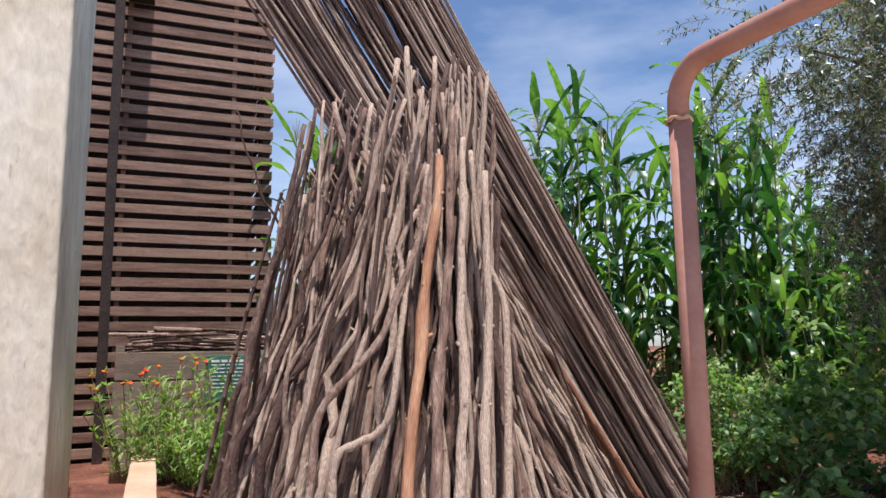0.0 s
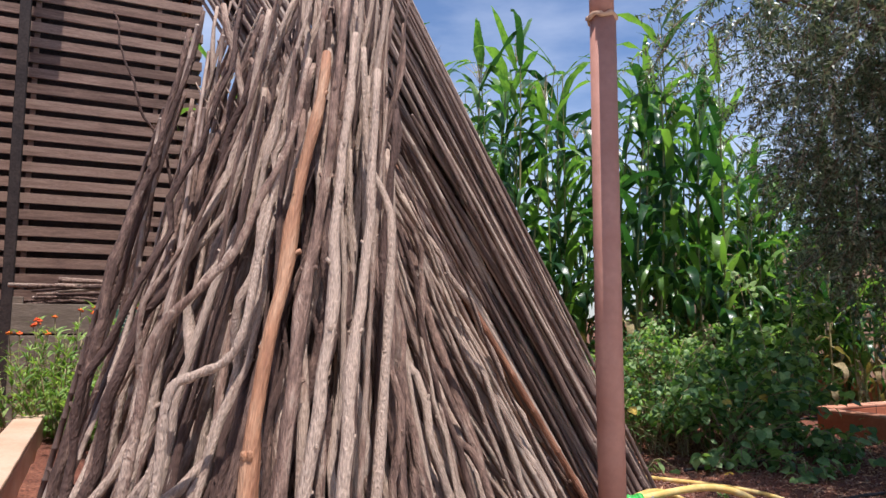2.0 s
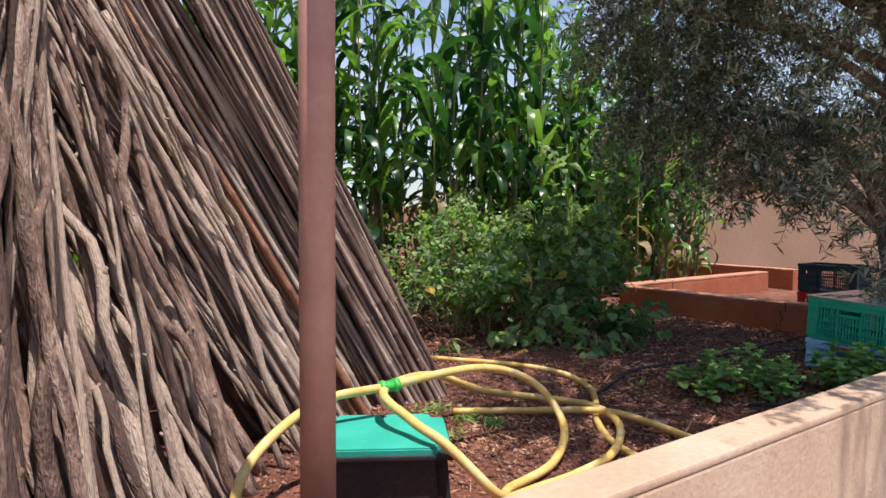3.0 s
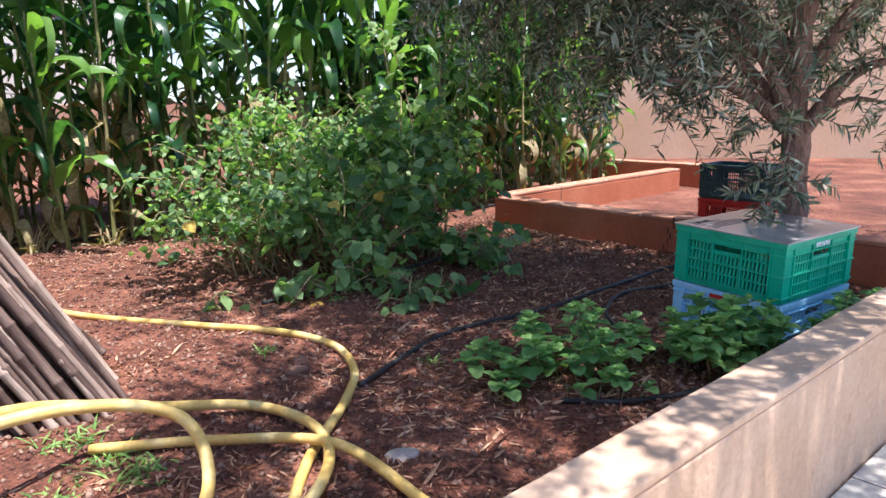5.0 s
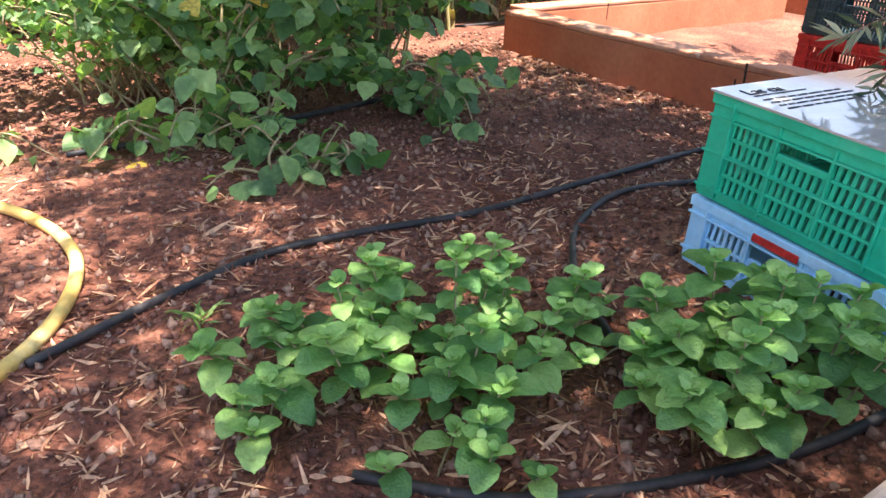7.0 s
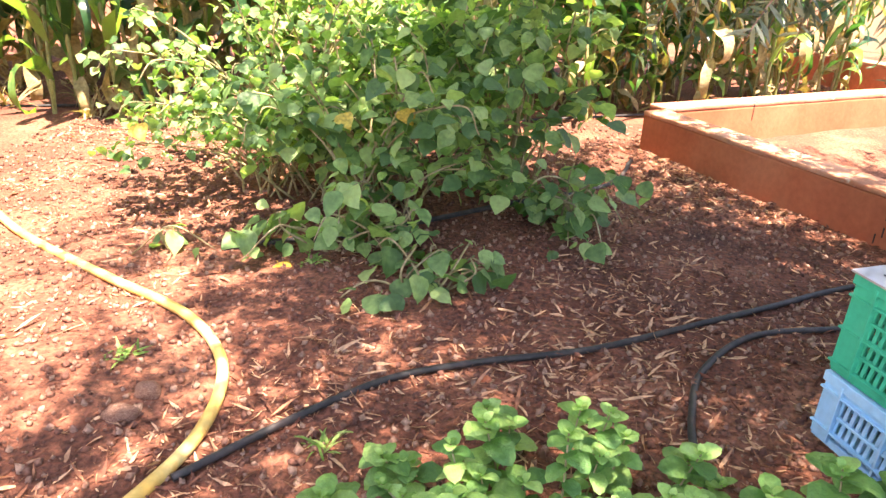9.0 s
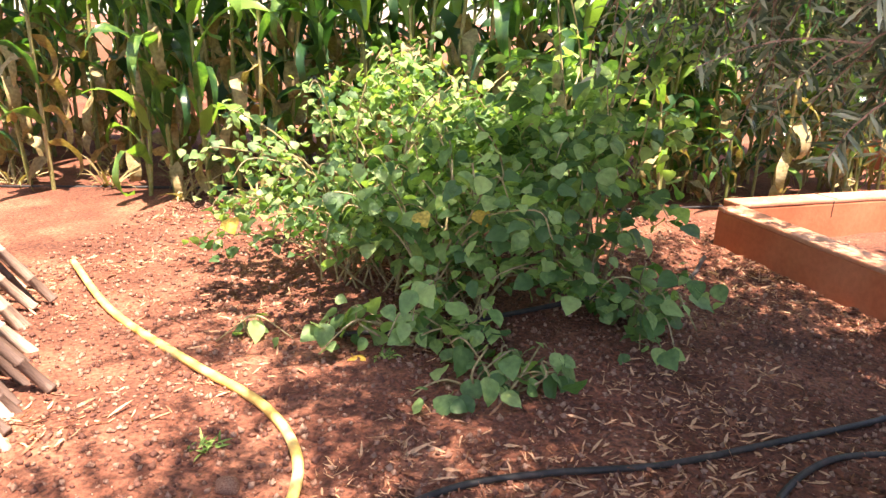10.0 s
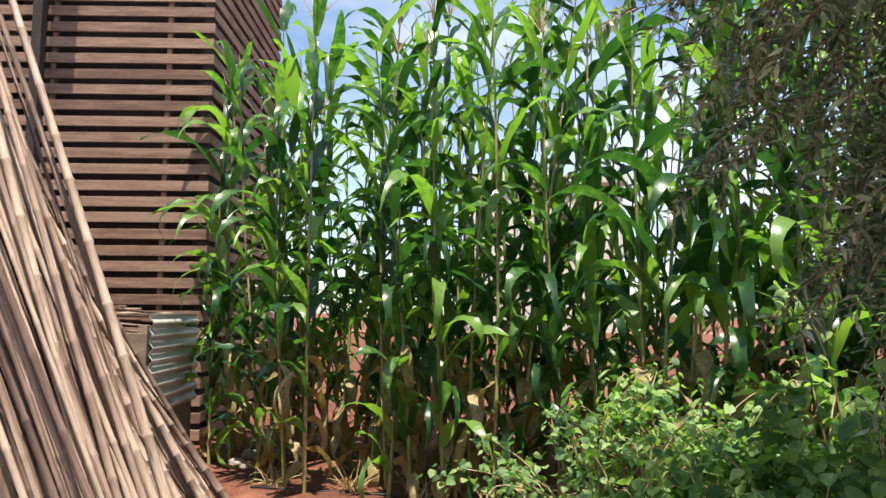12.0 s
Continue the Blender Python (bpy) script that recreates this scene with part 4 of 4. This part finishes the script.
for k in range(46):
    q = PC + U * rng.uniform(0.0, 2.9) + V * rng.uniform(0.5, 3.0)
    spots.append((q.x, q.y))
first = list(kinds)
for i, (x, y) in enumerate(spots):
    right = x > 4.0
    s = (rng.uniform(0.6, 0.95) if right else rng.uniform(0.98, 1.2))
    m = Matrix.Translation((x, y, height(x, y) - 0.02)) @ Euler((rng.uniform(-0.06, 0.06), rng.uniform(-0.06, 0.06), rng.uniform(0, 6.28))).to_matrix().to_4x4()
    if first:
        ob = first.pop()
        ob.matrix_basis = m
    else:
        ob = copy_thing(kinds[i % 8], m)
    ob.scale = (s, s, s)

# ---- leafy bushes ----
bush_leaves = [raw_mesh("bush_leaf", *ovate(rng.uniform(0.10, 0.135), rng.uniform(0.085, 0.115), rng.uniform(0.2, 0.8), rng.uniform(0.02, 0.22), i), BUSH_LEAF, True) for i in range(9)]
bush_shapes = [ovate(rng.uniform(0.10, 0.13), rng.uniform(0.085, 0.11), rng.uniform(0.2, 0.8), rng.uniform(0.02, 0.22), i) for i in range(9)]


def bush(at, radius, tall, stems, per, separate, seed, label, low=0.12, size=(0.45, 1.15), bare=0.0):
    """A bush of arching stems with drooping ovate leaves."""
    r = random.Random(seed)
    ob = thing("leafy_bush", label, "bush", group="leafy bushes", at=Matrix.Translation((at[0], at[1], height(*at))))
    sv, sf, lv, lf = [], [], [], []
    spots_ = []
    for k in range(stems):
        a = r.uniform(0, 6.28)
        out = radius * math.sqrt(r.uniform(0.03, 1.0))
        z = max(low, tall * r.uniform(0.35, 1.0) * math.sqrt(max(0.05, 1 - 0.6 * (out / radius) ** 2)))
        end = Vector((out * math.cos(a), out * math.sin(a), z))
        foot = Vector((r.uniform(-0.3, 0.3) * radius, r.uniform(-0.3, 0.3) * radius, -0.02))
        mid = foot.lerp(end, 0.5) + Vector((r.uniform(-0.1, 0.1), r.uniform(-0.1, 0.1), 0.25 * z))
        line = spline([foot, mid, end, end + Vector((math.cos(a), math.sin(a), -0.7)) * r.uniform(0.04, 0.16)], 5)
        tube_data(line, [0.0055 * (1 - 0.7 * i / len(line)) + 0.001 for i in range(len(line))], 5, sv, sf)
        for j in range(per):
            f = 0.12 + 0.88 * r.random() ** 0.75
            p = line[min(len(line) - 1, int(f * (len(line) - 1)))] + Vector((r.gauss(0, 0.06), r.gauss(0, 0.06), r.gauss(0, 0.05)))
            p.z = max(p.z, 0.05)
            if p.z < bare and r.random() < 0.8:
                continue
            b = r.uniform(0, 6.28)
            spots_.append((p, Vector((math.cos(b), math.sin(b), r.uniform(-1.3, 0.1)))))
    tagged(part("stem", raw_mesh("bush_stems", sv, sf, BUSH_STEM, True), ob), kind="stuff")
    r.shuffle(spots_)
    # the leaves that hang towards the path are separate
    spots_.sort(key=lambda s: s[0].y - 0.4 * s[0].z)
    for i, (p, w) in enumerate(spots_):
        sc = r.uniform(*size) * (1.0 if p.z < 0.8 * tall else 0.75)
        if i < separate:
            part("leaf", bush_leaves[r.randrange(9)], ob, at=aim(p, w, r.uniform(-0.7, 0.7), sc))
        else:
            add_shape(lv, lf, bush_shapes[r.randrange(9)], aim(p, w, r.uniform(-0.7, 0.7), sc))
    if lv:
        tagged(part("foliage", raw_mesh("bush_foliage", lv, lf, BUSH_LEAF_I, True), ob), kind="stuff")
    return ob


bush((2.45, 7.75), 0.8, 1.25, 44, 44, 130, 1, "leafy green bush with small light green leaves", 0.2, (0.28, 0.62), 0.2)
bush((3.0, 7.42), 0.62, 1.05, 34, 26, 210, 2, "leafy green bush with broad drooping leaves and bare lower stems", 0.2, (0.45, 1.05), 0.2)
bush((3.6, 7.95), 0.58, 1.85, 36, 34, 130, 3, "taller dark green leafy bush beside the bed wall", 0.35, (0.5, 1.05), 0.35)
bush((2.75, 8.4), 0.8, 1.5, 40, 36, 30, 4, "leafy green bush in front of the maize", 0.2, (0.35, 0.75), 0.25)
bush((3.95, 7.45), 0.34, 0.34, 16, 8, 110, 6, "low sprawling leafy plant at the bed wall")
bush((3.35, 6.55), 0.28, 0.20, 9, 6, 54, 7, "small low leafy plant on the soil", 0.06)
bush((2.95, 6.95), 0.35, 0.3, 12, 8, 90, 8, "low leafy shoots at the foot of the bush", 0.08)
bush((2.2, 6.82), 0.05, 0.14, 3, 2, 6, 9, "tiny two-leaved seedling on the soil", 0.1)
yl = bush_leaves[0].copy()
yl.materials.clear()
yl.materials.append(YELLOW_LEAF)
for p in ((3.15, 7.13, 0.6), (2.86, 7.2, 0.55), (2.7, 6.72, 0.02), (2.0, 7.0, 0.5)):
    thing("fallen_leaf", "yellowed leaf fallen from the bush", "leaf", at=aim(p, (0.5, -0.6, -0.3), 0.4, 0.9), data=yl)

# ---- mint ----


def mint_blade(length, width, droop, cup, seed):
    """A broad blunt leaf from the origin along +x, creased along its midrib, the rim turned down."""
    prof = [(0.0, 0.10), (0.10, 0.52), (0.25, 0.86), (0.45, 1.0), (0.63, 0.97), (0.80, 0.80), (0.92, 0.54), (1.0, 0.16)]
    verts, faces = [], []
    for i, (t, w) in enumerate(prof):
        w *= width / 2
        z = 0.16 * length * math.sin(t * 1.8) - droop * length * t * t
        for u in (-1.0, -0.55, 0.0, 0.55, 1.0):
            lift = cup * w * (abs(u) * 1.5 - u * u * 1.1) + 0.018 * length * math.sin(i * 2.4 + u * 3 + seed)
            verts.append((t * length - 0.05 * length * abs(u), u * w * (1 + 0.05 * (-1) ** i), z + lift))
    for i in range(len(prof) - 1):
        for k in range(4):
            q = 5 * i + k
            faces.append((q, q + 1, q + 6, q + 5))
    return verts, faces


mint_leaves = [raw_mesh("mint_leaf", *mint_blade(0.072, rng.uniform(0.054, 0.062), rng.uniform(0.1, 0.5), rng.uniform(0.3, 0.7), i), MINT_LEAF, True) for i in range(9)]
young_leaves = [raw_mesh("mint_leaf", *mint_blade(0.074, rng.uniform(0.056, 0.064), rng.uniform(0.0, 0.35), rng.uniform(0.4, 0.8), i), MINT_YOUNG, True) for i in range(5)]


def mint(at, rx, ry, shoots, tall, seed, label, turn=0.0):
    """Upright shoots, each with crossed pairs of leaves and a rosette at its tip."""
    r = random.Random(seed)
    ob = thing("mint_plant", label, "mint plant", group="mint", at=Matrix.Translation((at[0], at[1], height(*at))) @ Matrix.Rotation(turn, 4, "Z"))
    sv, sf = [], []
    for k in range(shoots):
        a, q = k * 2.39996 + r.uniform(-0.4, 0.4), math.sqrt((k + r.random()) / shoots)
        x, y = rx * q * math.cos(a), ry * q * math.sin(a)
        h = tall * r.uniform(0.5, 1.15) * (1 - 0.5 * q * q)
        tip = Vector((x * 1.15 + r.gauss(0, 0.015), y * 1.15 + r.gauss(0, 0.015), h))
        foot = Vector((x * 0.85, y * 0.85, -0.01))
        tube_data([foot, foot.lerp(tip, 0.5) + Vector((0, 0, 0.01)), tip], [0.003, 0.0028, 0.002], 5, sv, sf)
        b = r.uniform(0, 6.28)
        big = r.uniform(0.8, 1.2)
        n = max(3, int(h / 0.038) + 1)
        down = 0.0
        for j in range(n):
            p = tip + (foot - tip).normalized() * down
            if p.z < 0.015:
                break
            sc = (0.34, 0.66, 0.98, 1.08, 1.0, 0.85, 0.7, 0.6)[min(j, 7)] * big * r.uniform(0.9, 1.12)
            rise = (1.1, 0.55, 0.22, 0.05, -0.1, -0.2, -0.3, -0.3)[min(j, 7)]
            for side in (0, math.pi):
                c = b + side + r.uniform(-0.2, 0.2)
                part("leaf", young_leaves[r.randrange(5)] if j < 2 else mint_leaves[r.randrange(9)], ob, at=aim(p, (math.cos(c), math.sin(c), rise + r.uniform(-0.12, 0.12)), r.uniform(-0.25, 0.25), sc))
            b += math.pi / 2
            down += (0.008, 0.016, 0.03, 0.038, 0.042)[min(j, 4)]
    tagged(part("stem", raw_mesh("mint_stems", sv, sf, BUSH_STEM, True), ob), kind="stuff")
    return ob


mint((3.78, 5.40), 0.42, 0.27, 40, 0.26, 11, "bushy fresh green mint growing on the soil", 0.1)
mint((4.42, 5.22), 0.29, 0.20, 30, 0.31, 12, "bushy green mint in front of the blue crate", 0.4)
mint((5.0, 5.24), 0.17, 0.09, 10, 0.27, 13, "small green mint clump between crate and wall", 0.5)
mint((5.35, 5.45), 0.2, 0.12, 8, 0.2, 14, "green mint clump beside the low wall", 0.5)
mint((3.42, 5.18), 0.07, 0.06, 4, 0.10, 15, "small mint shoots beside the larger clump")
mint((3.80, 5.03), 0.14, 0.06, 6, 0.14, 16, "low mint shoots in front of the larger clump")

# ---- olive tree ----
olive = thing("olive_tree", "olive tree with a broad drooping grey-green crown", "tree")
TX, TY = 5.61, 6.35
ov, of = [], []
trunk_line = spline([(TX, TY, -0.1), (TX + 0.03, TY + 0.02, 0.6), (TX - 0.03, TY, 1.3), (TX + 0.04, TY + 0.05, 2.0), (TX, TY + 0.1, 2.7)], 6)
tube_data(trunk_line, [0.082 - 0.025 * i / len(trunk_line) + 0.012 * math.sin(i * 1.7) for i in range(len(trunk_line))], 14, ov, of)
part("trunk", raw_mesh("olive_trunk", ov, of, OLIVE_BARK, True), olive)
tr = random.Random(21)
leaf_shape = blade(0.082, 0.018, 0.5, 0.1, 2, 0.15, 0, 0.4, 0.4)
high_leaf = ([(0, 0, 0), (0.03, -0.0085, 0.006), (0.03, 0.0085, 0.006), (0.068, 0, -0.005)], [(0, 1, 2), (1, 3, 2)])
lv, lf, tv, tf = [], [], [], []


def twig(start, way, length, leaves, shape):
    """A thin hanging twig with paired narrow leaves."""
    p, w = Vector(start), Vector(way).normalized()
    line = [p.copy()]
    n = 6
    for k in range(n):
        w = (w + Vector((tr.gauss(0, 0.12), tr.gauss(0, 0.12), -0.10 + tr.gauss(0, 0.06)))).normalized()
        p = p + w * (length / n)
        line.append(p.copy())
    tube_data(line, [0.0035 * (1 - 0.7 * i / n) + 0.0006 for i in range(n + 1)], 3, tv, tf, False)
    for k in range(leaves):
        f = (k + tr.random()) / leaves * n
        i = min(n - 1, int(f))
        q = line[i].lerp(line[i + 1], f - i)
        d = (line[i + 1] - line[i]).normalized()
        s = d.orthogonal().normalized()
        s.rotate(Matrix.Rotation(tr.uniform(0, 6.28), 3, d))
        add_shape(lv, lf, shape, aim(q, d * 0.6 + s, tr.uniform(-1, 1), tr.uniform(0.7, 1.25)))


# limbs, and the clumps of twigs that they carry: centre, radius, number of twigs;
# the high ones at y below 5.2 are unseen, added to shade soil and low wall
clumps = [((5.3, 6.8, 3.6), 1.5, 330), ((4.0, 6.6, 3.7), 1.2, 260), ((2.95, 6.5, 4.0), 0.9, 150), ((4.6, 7.6, 2.9), 0.9, 90), ((6.7, 6.9, 3.0), 1.3, 200),
          ((4.6, 6.9, 2.0), 0.85, 190), ((5.2, 6.6, 1.75), 0.65, 140), ((3.95, 6.7, 2.7), 0.85, 190), ((5.7, 5.7, 2.7), 0.9, 150), ((6.2, 6.1, 1.9), 0.7, 110), ((4.7, 6.0, 3.0), 0.8, 100),
          ((6.4, 7.8, 2.3), 0.9, 90), ((5.2, 5.95, 1.0), 0.26, 18), ((6.0, 5.95, 1.05), 0.25, 14), ((4.55, 6.3, 1.25), 0.3, 26),
          ((4.1, 6.9, 2.0), 0.6, 110), ((4.75, 6.5, 1.6), 0.5, 120), ((5.1, 5.1, 3.4), 0.8, 80), ((3.9, 5.5, 3.5), 0.85, 100), ((6.3, 5.0, 3.1), 1.0, 90), ((3.3, 5.9, 3.7), 0.8, 80),
          ((4.5, 5.0, 3.6), 0.8, 95), ((3.4, 4.95, 3.8), 0.7, 70), ((4.9, 4.2, 3.6), 0.8, 100), ((4.05, 3.85, 3.7), 0.7, 95), ((5.4, 4.9, 3.5), 0.7, 90),
          ((5.12, 5.85, 0.68), 0.14, 14), ((5.9, 5.8, 1.35), 0.35, 30), ((4.85, 6.1, 1.55), 0.35, 50), ((4.4, 4.5, 3.9), 0.8, 150), ((5.6, 4.2, 3.9), 0.9, 90), ((4.2, 5.9, 4.0), 0.9, 170), ((3.7, 6.6, 3.2), 0.8, 150),
          ((3.05, 4.5, 3.7), 0.6, 170), ((3.2, 4.1, 3.8), 0.6, 170)]
for (c, rad_, count) in clumps:
    c = Vector(c)
    z0 = min(2.6, max(0.9, c.z - 0.7))
    foot = Vector((TX, TY, z0))
    line = spline([foot, foot.lerp(c, 0.45) + Vector((0, 0, 0.15)), c], 6)
    lvv, lff = tube_data(line, [max(0.007, 0.045 * (1 - i / len(line)) + 0.008) * (0.4 if rad_ < 0.3 else 1) for i in range(len(line))], 8)
    part("limb", raw_mesh("olive_limb", lvv, lff, OLIVE_BARK, True), olive)
    near = c.z < 1.8
    # high clumps whose shadow falls right of the hose get extra twigs, for denser shade
    shades_right = c.x - 0.135 * c.z > 3.0
    for k in range(int(count * (0.75 if near else 1.55 if c.z < 2.8 else 1.4 if shades_right else 0.8))):
        d = Vector((tr.gauss(0, 1), tr.gauss(0, 1), tr.gauss(0, 0.8))).normalized()
        q = c + d * rad_ * tr.uniform(0.25, 0.95)
        twig(q, d + Vector((0, 0, -0.25)), tr.uniform(0.22, 0.5) * (0.6 if rad_ < 0.3 else 1), tr.randrange(22, 36), leaf_shape if near else high_leaf)
crown = part("crown", raw_mesh("olive_crown", lv, lf, OLIVE_LEAF), olive, "dense narrow grey-green leaves")
tagged(part("twig", raw_mesh("olive_twigs", tv, tf, OLIVE_BARK), olive), kind="stuff")
tagged(crown, kind="stuff")

# ---- flowering herbs in the left planter ----
fl_bm = bmesh.new()
for k in range(7):
    a = k * 2 * math.pi / 7
    bmesh.ops.create_icosphere(fl_bm, subdivisions=1, radius=0.011, matrix=Matrix.Translation((0.016 * math.cos(a), 0.016 * math.sin(a), 0.004)) @ Matrix.Diagonal((1.2, 1.2, 0.7, 1)))
bmesh.ops.create_icosphere(fl_bm, subdivisions=1, radius=0.012, matrix=Matrix.Translation((0, 0, 0.012)))
flower_me = mesh_of("flower", fl_bm, FLOWER)


def herb(at, tall, spread, stems, flowers, seed):
    r = random.Random(seed)
    ob = thing("flowering_herb", "leggy green herb with small orange-red flower heads", "flowering plant", group="planter herbs", at=Matrix.Translation(at))
    v, f, sv, sf = [], [], [], []
    lsh = blade(0.105, 0.024, 0.9, 0.4, 4, 0.2, 0, 0.4, 1.0)
    tips = []
    for k in range(stems):
        a = r.uniform(0, 6.28)
        q = spread * math.sqrt(r.random())
        tip = Vector((q * math.cos(a), q * math.sin(a), tall * r.uniform(0.45, 1.0)))
        line = spline([(0.3 * tip.x, 0.3 * tip.y, -0.03), (0.6 * tip.x, 0.6 * tip.y, tip.z * 0.5), tip], 4)
        tube_data(line, [0.004] * len(line), 4, sv, sf)
        tips.append(tip)
        for j in range(18):
            p = line[min(len(line) - 1, int(r.uniform(0.15, 1) * len(line)))]
            b = r.uniform(0, 6.28)
            add_shape(v, f, lsh, aim(p, (math.cos(b), math.sin(b), r.uniform(0.0, 0.9)), 0, r.uniform(0.6, 1.2)))
    tagged(part("stem", raw_mesh("herb_stems", sv, sf, BUSH_STEM, True), ob), kind="stuff")
    tagged(part("foliage", raw_mesh("herb_foliage", v, f, HERB_LEAF), ob), kind="stuff")
    tips.sort(key=lambda t: -t.z)
    for t in tips[:flowers]:
        part("flower", flower_me, ob, "orange-red flower head", Matrix.Translation(t + Vector((0, 0, 0.005))) @ Euler((r.uniform(-0.4, 0.4), r.uniform(-0.4, 0.4), 0)).to_matrix().to_4x4())
    return ob


for k, (a_, b_, t_, s_, n_, f_) in enumerate(((-0.2, 2.15, 0.85, 0.38, 26, 9), (0.1, 1.85, 0.65, 0.38, 36, 1), (0.55, 2.0, 0.95, 0.32, 18, 6), (0.3, 1.5, 0.45, 0.32, 32, 0), (0.6, 1.6, 0.6, 0.3, 20, 0), (0.1, 2.35, 0.95, 0.34, 16, 6))):
    q = P0 + U * a_ + V * b_
    herb((q.x, q.y, 0.28), t_ * 1.12, s_ * 1.1, n_ + 6, f_, 60 + k)

# ---- litter, clods, stones ----
lr = random.Random(31)
shapes = [blade(rng.uniform(0.04, 0.09), rng.uniform(0.006, 0.013), rng.uniform(-0.8, 0.8), rng.uniform(-0.1, 0.3), 3, 0.2, 0, 0.4, i) for i in range(8)]
v, f = [], []
for k in range(60000):
    x, y = lr.uniform(0.6, 5.6), 4.0 + 5.0 * lr.random() ** 1.15
    mulch = 0.20 if x > 2.9 + 0.5 * noise.noise((y * 1.3, 3.0, 1.0)) and y < 7.3 else -0.12
    if (Vector((x, y, 0)) - W0).dot(V) < 0.02 or noise.noise((x * 1.6, y * 1.6, 9.0)) + 0.35 * noise.noise((x * 6, y * 6, 2.0)) + mulch < lr.uniform(-0.2, 0.75):
        continue
    a = lr.uniform(0, 6.28)
    add_shape(v, f, shapes[lr.randrange(8)], aim((x, y, height(x, y) + 0.004), (math.cos(a), math.sin(a), lr.gauss(0, 0.12)), lr.uniform(-0.8, 0.8), 0.35 + 1.1 * lr.random() ** 1.4))
thing("leaf_litter", "dry fallen olive leaves and straw scattered on soil", "leaf litter", data=raw_mesh("leaf_litter", v, f, LITTER), kind="stuff")
v, f = [], []
oct_v = [(1, 0, 0), (-1, 0, 0), (0, 1, 0), (0, -1, 0), (0, 0, 1), (0, 0, -1)]
oct_f = [(0, 2, 4), (2, 1, 4), (1, 3, 4), (3, 0, 4), (2, 0, 5), (1, 2, 5), (3, 1, 5), (0, 3, 5)]
for k in range(42000):
    x, y = lr.uniform(0.5, 5.5), 4.1 + 5.5 * lr.random() ** 1.2
    if (Vector((x, y, 0)) - W0).dot(V) < 0.02:
        continue
    s = 0.003 + 0.015 * lr.random() ** 3
    m = Matrix.Translation((x, y, height(x, y) + s * 0.3)) @ Euler((lr.uniform(0, 3), lr.uniform(0, 3), lr.uniform(0, 3))).to_matrix().to_4x4() @ Matrix.Diagonal((s * lr.uniform(0.7, 1.4), s, s * lr.uniform(0.6, 1.0), 1))
    add_shape(v, f, (oct_v, oct_f), m)
thing("soil_clods", "loose crumbs and clods of red soil", "soil", data=raw_mesh("soil_clods", v, f, CLOD, True), kind="stuff")


def lump(name, label, at, size, mat, seed):
    bm = bmesh.new()
    bmesh.ops.create_icosphere(bm, subdivisions=3, radius=1.0)
    for q in bm.verts:
        q.co *= 1 + 0.25 * noise.noise(q.co * 1.3 + Vector((seed, 0, 0))) + 0.08 * noise.noise(q.co * 4)
    return thing(name, label, "stone", at=Matrix.Translation((at[0], at[1], height(*at) + size[2] * 0.25)) @ Matrix.Diagonal((*size, 1)), data=mesh_of(name, bm, mat, True))


lump("pale_stone", "pale flat stone on the soil", (2.93, 4.80), (0.06, 0.04, 0.02), STONE, 1)
lump("red_pebble", "small red brick pebble", (3.62, 6.0), (0.017, 0.017, 0.014), TERRA, 2)
lump("soil_lump", "dark lump of earth beside the hose", (2.62, 5.78), (0.04, 0.035, 0.028), CLOD, 3)
lump("soil_lump", "crumbly red lump of earth beside the hose", (2.60, 5.66), (0.05, 0.04, 0.025), CLOD, 4)
for i, (x, y, s) in enumerate(((-2.05, 9.6, 0.09), (-1.95, 9.85, 0.07), (-2.15, 9.9, 0.11), (-1.85, 9.5, 0.06), (-2.0, 10.15, 0.09), (1.72, 4.62, 0.05))):
    lump("rubble_stone", "pale rough stone on the bare soil", (x, y), (s, s * 0.8, s * 0.6), STONE, 10 + i)

# ---- dry stubble and small weeds ----


def tuft(name, label, at, count, length, width, mat, seed, rise=(0.3, 1.3), droop=2.0, spread=0.05):
    r = random.Random(seed)
    v, f = [], []
    for k in range(count):
        a = r.uniform(0, 6.28)
        sh = blade(length * r.uniform(0.5, 1.1), width, r.uniform(0.4, droop), r.uniform(*rise), 5, 0.2, 0, 0.5, r.uniform(0, 6))
        add_shape(v, f, sh, Matrix.Translation((r.gauss(0, spread), r.gauss(0, spread), 0)) @ Matrix.Rotation(a, 4, "Z"))
    ob = thing(name, label, "plant", at=Matrix.Translation((at[0], at[1], height(*at))))
    return tagged(part("blade_tuft", raw_mesh(name, v, f, mat), ob), kind="stuff")


for i, (x, y) in enumerate(((-0.3, 9.2), (0.55, 9.0), (-1.1, 9.1), (0.1, 9.6), (1.1, 9.1), (-0.7, 9.9), (4.6, 10.3))):
    tuft("dry_stubble", "dry straw stubble of an old maize plant", (x, y), 26, 0.34, 0.022, CORN_DRY, 70 + i)
for i, (x, y) in enumerate(((1.95, 5.02), (1.8, 5.2), (2.1, 4.9), (1.85, 4.8), (3.2, 5.62), (2.45, 5.95), (2.85, 6.75))):
    tuft("weed", "low fine-leaved green weed on the soil", (x, y), 60 if i < 4 else 22, 0.07, 0.012, HERB_LEAF, 90 + i, (0.1, 0.9), 1.2, 0.05 if i < 4 else 0.02)
